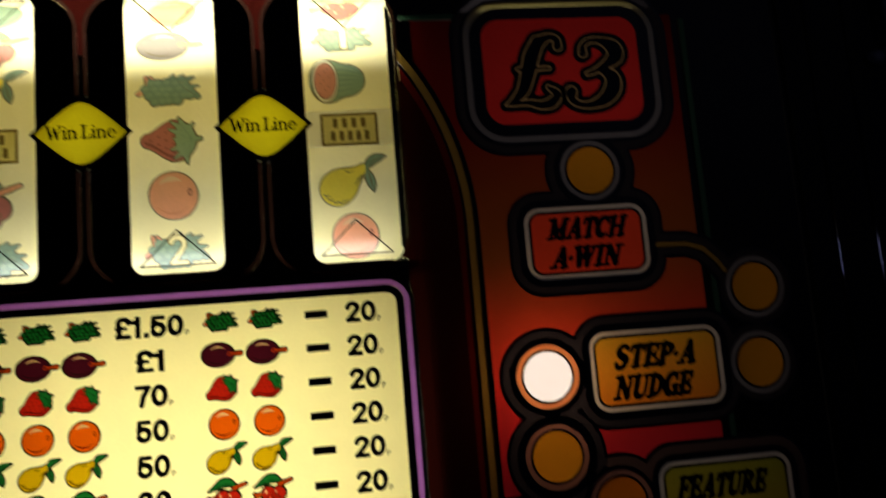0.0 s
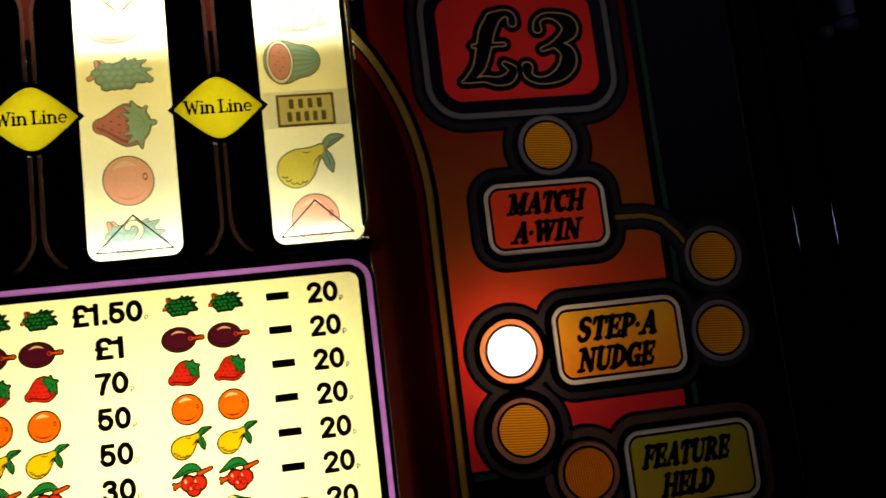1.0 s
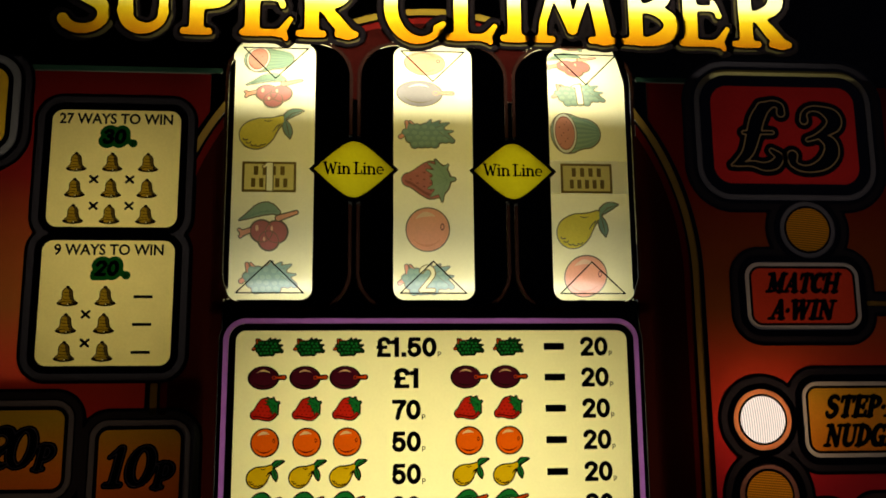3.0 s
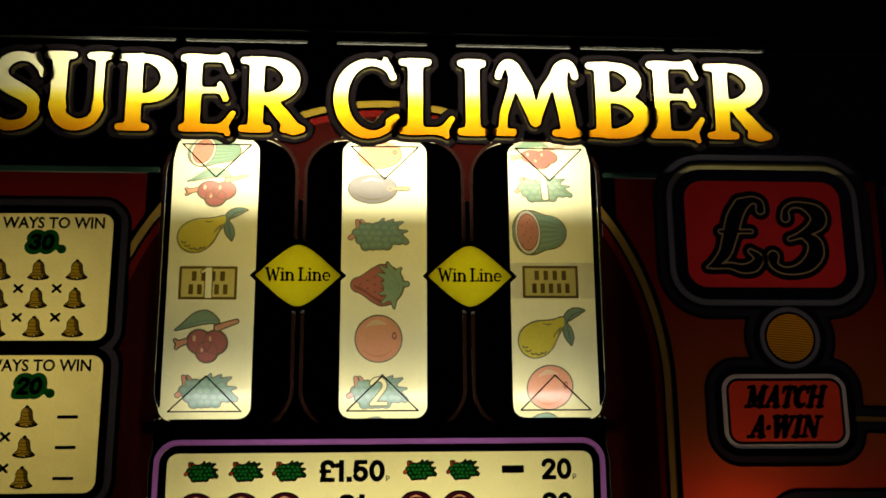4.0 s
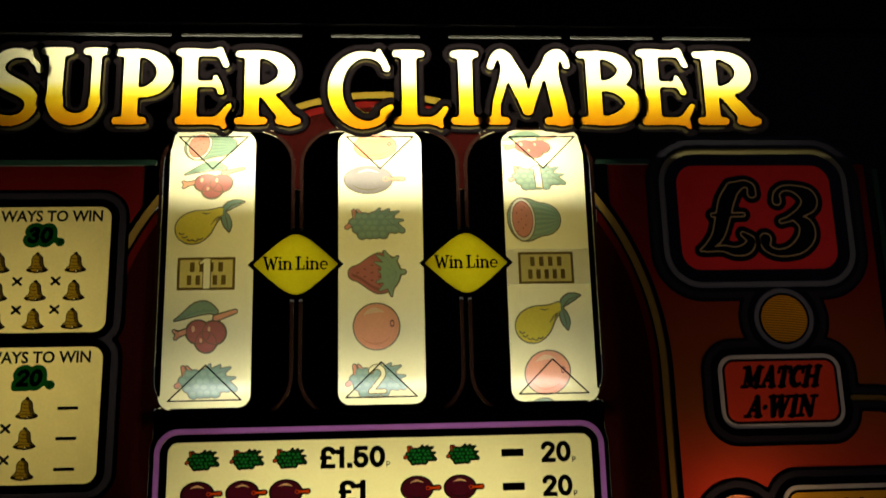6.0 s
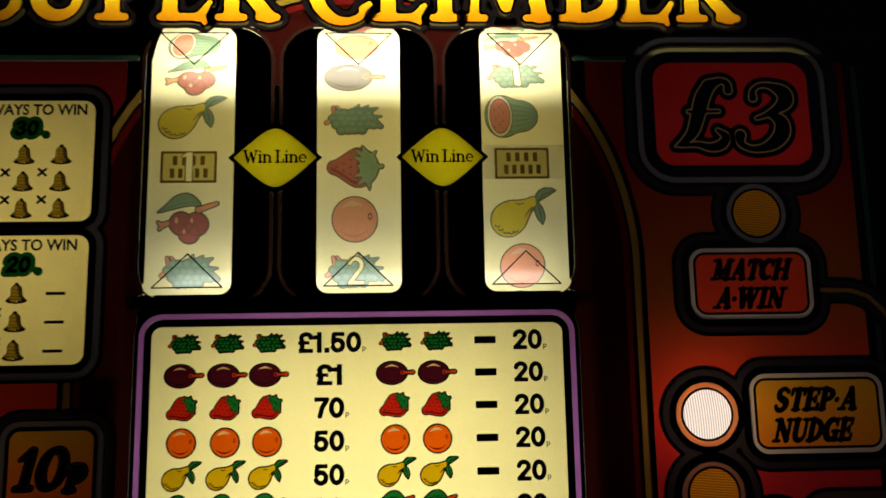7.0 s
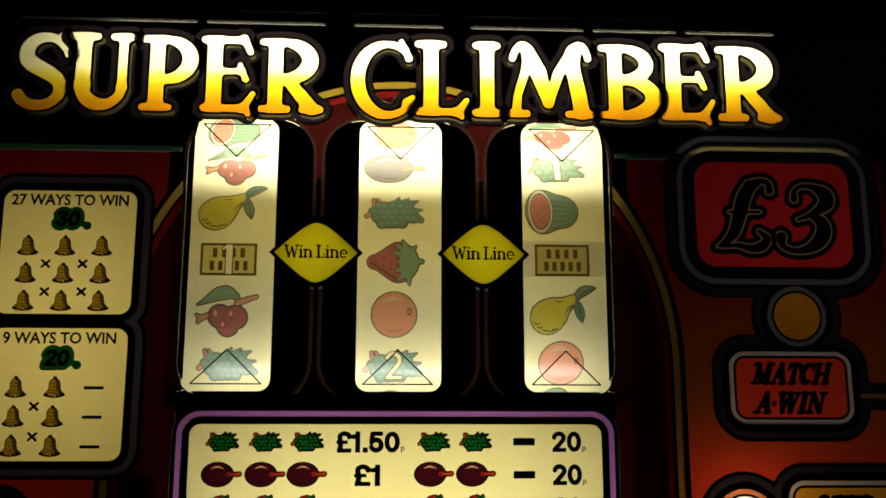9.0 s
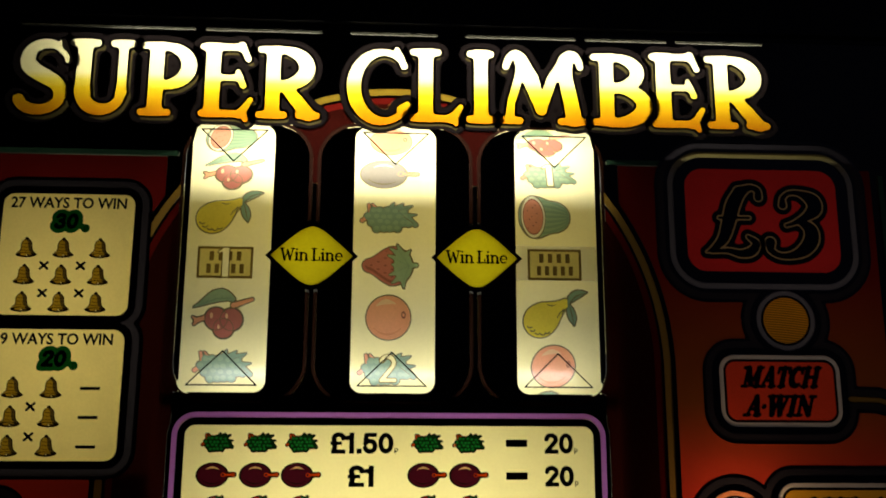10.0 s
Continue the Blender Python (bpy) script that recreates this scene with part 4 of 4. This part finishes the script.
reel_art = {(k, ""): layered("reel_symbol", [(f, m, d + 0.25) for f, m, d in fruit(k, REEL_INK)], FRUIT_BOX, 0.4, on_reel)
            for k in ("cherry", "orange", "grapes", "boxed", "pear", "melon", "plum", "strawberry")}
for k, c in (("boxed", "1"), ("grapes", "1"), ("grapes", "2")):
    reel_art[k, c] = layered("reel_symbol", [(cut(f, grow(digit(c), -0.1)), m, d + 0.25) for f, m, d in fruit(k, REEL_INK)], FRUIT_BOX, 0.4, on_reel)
for x, slip, (kinds, a0, numbers, seam) in zip(REEL_X, SYMBOL_SHIFT, STRIPS):
    base = 4 if x < 0 else (4 if x == 0 else 5)
    bm = bmesh.new()
    n, r = 140, REEL_R / 1000
    rows = [[bm.verts.new((s * 0.033, -r * math.cos(2 * math.pi * i / n), r * math.sin(2 * math.pi * i / n))) for s in (-1, 1)] for i in range(n)]
    for i in range(n):
        a, b = rows[i], rows[(i + 1) % n]
        f = bm.faces.new((a[0], a[1], b[1], b[0]))
        f.smooth = True
    me = solid_mesh("reel", bm, BAND)
    centre = Matrix.Translation((x / 1000, REEL_Y / 1000, Z0 + REEL_Z / 1000))
    reel = put("reel", me, machine, centre, "cream printed reel band, upper half brightly lit")
    for i, k in enumerate(kinds):
        turn = Matrix.Translation((slip / 1000, 0, 0)) @ centre @ Matrix.Rotation(-radians(a0 + PITCH * (i - base)), 4, "X")
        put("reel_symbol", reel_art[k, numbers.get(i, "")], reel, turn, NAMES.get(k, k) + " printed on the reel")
        if i in numbers:
            put("reel_number", layered("reel_number", [(ring(digit(numbers[i]), -0.4, 0.2), REEL_INK["emblem"], 0.75)], (-7, -10, 7, 10), 0.4, on_reel), reel, turn, "pale figure left clear in the symbol")
    if seam is not None:
        put("reel_seam", layered("reel_seam", [(rrect(0, -11, 32.5, 11, 0.1), BAND_JOIN, 0.12)], (-34, -23, 34, 1), 0.5, on_reel), reel, centre @ Matrix.Rotation(-radians(seam), 4, "X"), "overlapping joint of the reel band")
    # arrows printed on the window
    up = [(x - 20.8, -20.0), (x + 20.0, -20.0), (x - 0.4, 0.0), (x - 20.8, -20.0)]
    down = [(x - 20.4, 137.6), (x + 20.4, 137.6), (x, 117.2), (x - 20.4, 137.6)]
    for tri in (up, down):
        plate("window_arrow", path(tri, [0.40, 0.40]), (x - 23, min(p[1] for p in tri) - 2, x + 23, max(p[1] for p in tri) + 2), 0.3, INK, -0.2, machine, "thin black triangle printed on the reel window")

for deg in (21.0, -4.5):
    m = Matrix.Translation((0, REEL_Y / 1000, Z0 + REEL_Z / 1000)) @ Matrix.Rotation(-radians(deg), 4, "X") @ Matrix.Translation((0, -0.119, 0)) @ Matrix.Diagonal((0.265, 0.048, 0.002, 1))
    bm = bmesh.new()
    bmesh.ops.create_cube(bm, size=1, matrix=m)
    put("lamp_divider", solid_mesh("lamp_divider", bm, DARK), machine)

# ---- pay table ----
pay = plate("pay_table", TABLE_BOX, (-121, -236, 121, -42), 1.0, CREAM, -0.2, machine, "cream backlit pay table with purple border")
plate("border", ring(TABLE_BOX, 4.3, 7.5), (-129, -236, 129, -34), 0.6, PURPLE, -0.2, pay, "purple border line")
table_art = {k: layered("fruit_print", [(f, m, d + 0.1) for f, m, d in fruit(k, TABLE_INK)], FRUIT_BOX, 0.4)
             for k in ("grapes", "plum", "strawberry", "orange", "pear", "cherry", "melon", "bell")}
ROWS = [("grapes", "£1.50", 0.50), ("plum", "£1", 0.57), ("strawberry", "70", 0.53), ("orange", "50", 0.57), ("pear", "50", 0.53), ("cherry", "30", 0.56), ("melon", "20", 0.55)]
NUDGE = {"grapes": 0.6, "plum": 0.8, "pear": 0.6, "strawberry": -0.4, "melon": 2.0}
for i, (k, price, s) in enumerate(ROWS):
    z = -52.9 - 18.75 * i
    for x in (-100.8, -76.2, -52.4, 20.6, 44.9):
        put("fruit_print", table_art[k], pay, at(x + NUDGE.get(k, 0), z, 0, s), k + " print on the pay table")
    w = 37 if "." in price else (16.2 if "£" in price else 17.4)
    figures_on("price", price, -17.2, z - 0.2, w, 12.0, pay, "black price figures")
    figures_on("price", "20", 98.7, z, 17.2, 11.8, pay, "black price figures")
    plate("dash", rrect(73.6, z, 6.3, 2.1, 0.2), (66, z - 3, 82, z + 3), 0.4, INK, 0.3, pay)
    words("penny_mark", "p", 108.8, z - 4.4, 2.1, 3.2, INK, 0.3, pay, bold=0.01)
    if i != 1:
        words("penny_mark", "p", -17.2 + w / 2 + 1.6, z - 4.5, 2.1, 3.2, INK, 0.3, pay, bold=0.01)

# ---- prize cards ----
for n, (f, title, amount, zt) in enumerate(((CARDS[0], "27 WAYS TO WIN", "30", 88.4), (CARDS[1], "9 WAYS TO WIN", "20", 6.0))):
    card = plate("prize_card", f, (-240, -68, -150, 96), 0.8, CARD, -0.2, machine, "cream backlit prize card with rows of bells")
    words("heading", title, -196.6, zt, 68.5 if n == 0 else 64.5, 7.0, INK, 0.3, card, bold=0.026, label="black capitals")
    za = zt - 11.4
    shape, length = grotesk(amount)
    k = 9.6 / 10
    figures = shift(lean(shape, 0.12), -197.6 - length * k / 2, za - 4.8, k)
    patch = blend(2, grow(figures, 2.3), circ(-185.8, za - 4.2, 2.6))
    plate("amount_patch", patch, (-216, za - 11, -178, za + 11), 0.4, TABLE_INK["patch"], 0.3, card, "green patch round the figures")
    plate("amount", grow(figures, 0.1), (-216, za - 11, -178, za + 11), 0.35, INK, 0.6, card, "black figures on a green patch")
    words("penny_mark", "p", -185.4, za - 4.4, 2.2, 3.4, INK, 0.6, card)
    if n == 0:
        spots = [(-219.2 + 21.5 * i, 60.3 - 16.4 * j) for j in range(3) for i in range(3)]
        crosses = [(-208.2, 49.7), (-186.8, 49.8), (-207.6, 33.1), (-186.4, 33.2)]
    else:
        spots = [(-219.2 + 21.9 * i, -22.6 - 16.5 * j) for j in range(3) for i in range(2)]
        crosses = [(-208.1, -33.2), (-207.7, -50.2)]
        for j in range(3):
            plate("dash", rrect(-175.2, -22.6 - 16.6 * j, 5.6, 0.9, 0.1), (-182, -25 - 16.6 * j, -168, -20 - 16.6 * j), 0.3, INK, 0.3, card)
    for x, z in spots:
        put("bell_print", table_art["bell"], card, at(x, z + 0.4, 0, 0.60), "small brass bell print")
    for x, z in crosses:
        plate("cross_mark", join(seg(x - 2.1, z - 1.9, x + 2.1, z + 1.9, 0.75), seg(x - 2.1, z + 1.9, x + 2.1, z - 1.9, 0.75)), (x - 4, z - 4, x + 4, z + 4), 0.3, INK, 0.3, card)

def heavy(body):
    """Heavy serif capitals on a 10-unit body, and their length."""
    st = lambda *p: seg(*p, 1.2)
    th = lambda *p: seg(*p, 0.6)
    sf = lambda x, z: seg(x - 1.5, z, x + 1.5, z, 0.5)
    left, bowl_p = [st(1.7, 0.7, 1.7, 9.3), sf(1.5, 0.5), sf(1.5, 9.5)], path(arc(2.2, 6.9, 3.3, 2.4, 90, -90, 9), [0.6, 1.25, 0.6])
    cee = [path(arc(4.0, 5, 3.0, 4.3, 55, 305, 14), [0.6, 1.4, 1.4, 0.6]), th(6.4, 9.4, 6.4, 7.0)]
    sheet = {
        "M": (9.9, [th(1.5, 0.5, 1.5, 9.5), st(1.8, 9.2, 4.5, 1.6), th(4.6, 1.4, 7.3, 9.3), st(7.8, 0.7, 7.8, 9.3), sf(1.5, 0.5), sf(7.8, 0.5), sf(0.9, 9.5), sf(8.2, 9.5)]),
        "A": (8.2, [th(1.2, 0.5, 4.2, 9.4), st(4.3, 9.2, 6.5, 0.7), th(2.4, 3.4, 5.6, 3.4), sf(1.2, 0.5), sf(6.5, 0.5)]),
        "T": (7.4, [st(3.6, 0.7, 3.6, 9.2), seg(0.8, 9.2, 6.6, 9.2, 0.75), th(0.8, 9.2, 0.6, 7.2), th(6.6, 9.2, 6.5, 7.2), sf(3.6, 0.5)]),
        "C": (7.4, cee), "G": (8.2, cee + [st(6.2, 0.9, 6.2, 3.8), sf(6.0, 4.2)]),
        "H": (8.9, left + [st(6.8, 0.7, 6.8, 9.3), th(1.6, 5, 6.8, 5), sf(6.9, 0.5), sf(6.9, 9.5)]),
        "I": (4.2, left),
        "N": (8.9, [th(1.4, 0.5, 1.4, 9.4), st(1.6, 9.2, 6.6, 0.9), th(6.9, 0.6, 6.9, 9.5), sf(1.4, 0.5), sf(0.9, 9.5), sf(7.0, 9.5)]),
        "W": (11.4, [st(1.4, 9.3, 3.2, 0.9), th(3.2, 0.8, 5.4, 9.0), st(5.5, 9.3, 7.3, 0.9), th(7.3, 0.8, 9.6, 9.4), sf(1.2, 9.5), sf(5.2, 9.5), sf(9.7, 9.5)]),
        "S": (6.8, [path(bez((5.5, 8.2), (4, 10.8), (0.4, 9.4), (1.4, 6.7)) + bez((1.4, 6.7), (2, 4.9), (5.8, 5), (5.3, 2.6))[1:] + bez((5.3, 2.6), (4.6, -0.6), (1.2, -0.3), (0.7, 2.2))[1:], [0.6, 1.0, 1.35, 1.0, 0.6])]),
        "E": (7.1, left + [seg(1.7, 9.3, 5.8, 9.3, 0.65), seg(1.7, 5, 4.7, 5, 0.6), seg(1.7, 0.7, 5.9, 0.7, 0.65), th(5.9, 9.4, 5.9, 7.4), th(6.0, 0.6, 6.3, 2.7), th(4.8, 6.0, 4.8, 4.0)]),
        "F": (6.8, left + [seg(1.7, 9.3, 5.9, 9.3, 0.65), seg(1.7, 5, 4.7, 5, 0.6), th(6.0, 9.4, 6.0, 7.4), th(4.8, 6.0, 4.8, 4.0)]),
        "P": (7.0, left + [bowl_p]), "R": (8.0, left + [bowl_p, st(3.8, 4.4, 6.2, 0.9), sf(6.6, 0.5)]),
        "U": (8.5, [st(1.7, 9.3, 1.7, 3), th(6.7, 9.4, 6.7, 3), path(arc(4.2, 3.2, 2.5, 2.6, 180, 360, 9), [1.2, 0.9, 0.6]), sf(1.6, 9.5), sf(6.7, 9.5)]),
        "D": (8.2, left + [path(arc(2, 5, 4.5, 4.3, 90, -90, 11), [0.6, 1.4, 0.6])]),
        "L": (6.6, left + [seg(1.7, 0.7, 5.6, 0.7, 0.65), th(5.8, 0.6, 6.1, 3.0)]),
        "·": (2.8, [circ(1.0, 4.6, 1.0)])}
    shapes, x = [], 0.0
    for ch in body:
        w, strokes = sheet[ch]
        shapes.append(shift(join(*strokes), x, 0))
        x += w
    return join(*shapes), x


def heavy_words(body, cx, cz, w, h, parent):
    f, length = heavy(body)
    sx, sz, k = (w - 0.30 * h) / length, h / 10.9, 0.30
    g = lambda X, Z: f((X - k * (Z + h / 2) + w / 2) / sx, (Z + h / 2) / sz) * min(sx, sz) - 0.36
    return put("lettering", layered("lettering", [(g, INK, 0.6)], (-w / 2 - 3, -h / 2 - 2, w / 2 + 3, h / 2 + 2), 0.24), parent, at(cx, cz), "heavy black slanted capitals")


# ---- plaques, prize panel and coin panels ----
def plaque(f, box, mat, lines, label):
    p = plate("plaque", grow(f, -3.6), box, 0.6, mat, 0.3, machine, label)
    plate("plaque_rim", ring(f, -3.0, 0), box, 0.4, WHITE_RING, 0.3, p, "white printed rim")
    plate("plaque_edge", ring(f, -4.2, -2.6), box, 0.4, INK, 0.45, p)
    for body, cx, cz, w, h in lines:
        heavy_words(body, cx, cz, w, h, p)
    return p


plaque(MATCH, (195, -45, 275, 2), RED_PLAQUE, [("MATCH", 236.5, -12.4, 51, 13.5), ("A·WIN", 234.5, -29.6, 46, 13.5)], "red plaque with black slanted lettering")
plaque(STEP, (227, -124, 312, -73), ORANGE_PLAQUE, [("STEP·A", 269.5, -90.0, 54, 14.5), ("NUDGE", 266.5, -107.8, 51, 14.5)], "orange plaque with black slanted lettering")
plaque(FEATURE, (260, -201, 345, -150), OLIVE_PLAQUE, [("FEATURE", 300.5, -167.5, 58, 14), ("HELD", 299.0, -184.8, 36, 14)], "olive plaque with black slanted lettering")


def swash_pound():
    return blend(1.2, brush([(229.6, 100), (229.2, 104.5), (224.5, 106.2), (217.5, 103)], [3.2, 2.8, 2.8, 4.4]), brush([(217.5, 103), (213, 95), (209.6, 84), (205.5, 73), (199, 66.5), (194.5, 64.2)], [4.6, 5.3, 5.0, 4.2, 2.6, 1.2]),
                 seg(203.6, 86.3, 222.8, 86.5, 1.7), brush([(198, 64.4), (208, 65.2), (216, 63.4), (223, 65), (226.2, 70), (221.5, 74.2)], [1.6, 2.4, 3.2, 3.8, 3.2, 2.0]))


def swash_three():
    return blend(1.0, brush([(245, 95.2), (245.6, 100), (250, 103.2), (257, 102.8), (264.5, 98.5), (265.4, 93), (260, 88), (252, 83.8), (246.6, 82)], [3.2, 2.4, 2.2, 2.8, 5.2, 5.4, 3.6, 2.2, 1.8]),
                 brush([(255, 84.4), (261.6, 80), (262, 73), (257, 66.5), (249, 62.8), (241, 62.6), (235.6, 66), (235.4, 71)], [2.2, 4.8, 5.6, 4.8, 3.2, 2.6, 3.0, 4.0]))


def ornate(f, box, thick, parent, d0=0.4):
    me = layered("lettering", [(grow(f, thick), INK, d0), (ring(f, -0.95, 0.0), TAN, d0 + 0.2)], box, 0.35)
    return put("lettering", me, parent, at(0, 0), "black ornate figure with a fine gold outline")


POUND, THREE = swash_pound(), swash_three()
prize = plate("prize_panel", cut(PRIZE, grow(POUND, 0.6), grow(THREE, 0.6)), (180, 50, 283, 120), 0.7, RED, -0.1, machine, "red backlit prize panel with ornate black figures")
plate("prize_rim", ring(PRIZE, 7.0, 11.0), (165, 35, 298, 136), 0.6, PRIZE_RIM, 0.4, prize, "grey printed rim, tan light reflection painted along the top")
ornate(POUND, (185, 50, 246, 119), 3.0, prize)
ornate(THREE, (222, 50, 281, 119), 3.0, prize)

def swash(ch):
    """Ornate figures on a 30-unit body."""
    if ch == "1":
        return blend(1, seg(7, 3, 7, 26, 2.7), seg(6, 26, 0.5, 21, 1.6, 1.0), seg(2, 1.6, 12, 1.6, 1.5))
    if ch == "0":
        pts = arc(9.5, 14.5, 7.2, 12.6, 0, 360, 25)
        return join(*[seg(*pts[i], *pts[i + 1], 1.3 + 1.7 * abs(math.cos(radians(15 * i)))) for i in range(24)])
    if ch == "2":
        return blend(1, path(arc(8, 20, 6.6, 6.6, 170, -35, 12) + [(1.5, 3)], [2.2, 3.4, 1.8]), path(bez((1, 2.5), (6, 5.5), (10, -0.5), (16, 3.5)), [1.8, 2.8, 1.4]), circ(3, 20, 2.6))
    return blend(1, seg(3, -2, 3, 16, 2.6), path(arc(6, 11, 5.4, 5.6, 120, -120, 12), [1.5, 2.6, 1.5]), seg(-1, 16, 3, 16, 1.3), seg(-0.5, -2.4, 7, -2.4, 1.2))


for f, cx, cz, box, text in ((TEN, -172.8, -122.5, (-205, -155, -140, -90), "10p"), (TWENTY, -240.5, -111.5, (-275, -145, -206, -78), "20p")):
    figures = join(*[shift(lean(swash(ch), 0.22), cx + dx, cz + dz, s) for ch, dx, dz, s in zip(text, (-20.5, -9.0, 9.0), (-11.0, -11.0, -9.5), (0.82, 0.82, 0.70))])
    coin = plate("coin_panel", cut(f, grow(figures, 0.4)), box, 0.6, COIN_PLAQUE, -0.1, machine, "yellow to orange coin panel with black figures")
    plate("coin_rim", ring(f, 1.8, 5.4), box, 0.5, SLATE, 0.4, coin, "slate printed rim")
    put("lettering", layered("lettering", [(grow(figures, 0.9), INK, 0.5), (ring(figures, -0.5, 0.0), SLATE, 0.7)], box, 0.4), coin, at(0, 0), "black ornate figures with a fine outline")
side_prize = plate("prize_panel", FAR_PRIZE, (-358, 66, -260, 124), 0.8, ORANGE_PLAQUE, -0.1, machine, "orange backlit prize panel at the glass edge")
plate("prize_rim", ring(FAR_PRIZE, 3, 8), (-366, 58, -250, 132), 0.6, SLATE, 0.4, side_prize, "slate printed rim")

# ---- round lamps ----
for n, (kind, x, z) in enumerate(LAMPS):
    mat, rim = {"match": (LENS, SLATE), "side": (LENS, SLATE), "lit": (LENS_LIT, LENS_RING), "plain": (LENS if z > -150 else LENS_DEEP, DULL_RING)}[kind]
    turn = radians((15, 100, 80, 100, 10, 85)[n])
    v, fc = fill(circ(0, 0, 14.2), (-15, -15, 15, 15), 0.45, whole=False)
    me = bpy.data.meshes.new("lamp_lens")
    me.from_pydata([(a / 1000, -(0.6 + 1.6 * (1 - (a * a + b * b) / 202) + 0.10 * math.sin(5.6 * (a * math.cos(turn) + b * math.sin(turn)))) / 1000, b / 1000) for a, b in v], [], fc)
    me.materials.append(mat)
    lens = put("lamp_lens", me, machine, at(x, z), "lit white round lamp with a ribbed lens" if kind == "lit" else "unlit amber round lamp with a ribbed lens")
    put("lamp_rim", layered("lamp_rim", [(ring(circ(0, 0, 14.2), 0, 1.5), INK, 0.4), (ring(circ(0, 0, 14.2), 1.3, 4.6), rim, 0.3)], (-20, -20, 20, 20), 0.4), lens, at(x, z), "printed ring round the lamp")

# ---- a pale tube beside the machine ----
def rod(name, r, p, q, mat, parent, label=""):
    bm = bmesh.new()
    bmesh.ops.create_cone(bm, cap_ends=True, segments=28, radius1=r, radius2=r, depth=(q - p).length)
    bmesh.ops.bevel(bm, geom=[e for e in bm.edges if len(e.link_faces) == 2 and e.calc_face_angle() > 1], offset=r * 0.25, segments=2, affect="EDGES")
    for f in bm.faces:
        f.smooth = True
    bmesh.ops.transform(bm, matrix=(q - p).to_track_quat("Z", "Y").to_matrix().to_4x4(), verts=bm.verts)
    return put(name, solid_mesh(name, bm, mat), parent, Matrix.Translation((p + q) / 2), label)


low, high = Vector((0.634, 0.249, 1.437)), Vector((0.398, -0.073, 2.60))
along = (high - low).normalized()
tube = rod("pale_tube", 0.0145, low, high, PALE, None)
tagged(tube, "pale bluish metal tube and dark end cap hanging from the ceiling", "tube")
rod("end_cap", 0.0155, low - along * 0.016, low + along * 0.003, RUBBER, tube, "dark rounded end cap")
rod("clamp", 0.0075, low - along * 0.012 + Vector((-0.028, 0, -0.003)), low - along * 0.010 + Vector((-0.010, 0, 0)), RUBBER, tube, "small dark clamp on the cap")
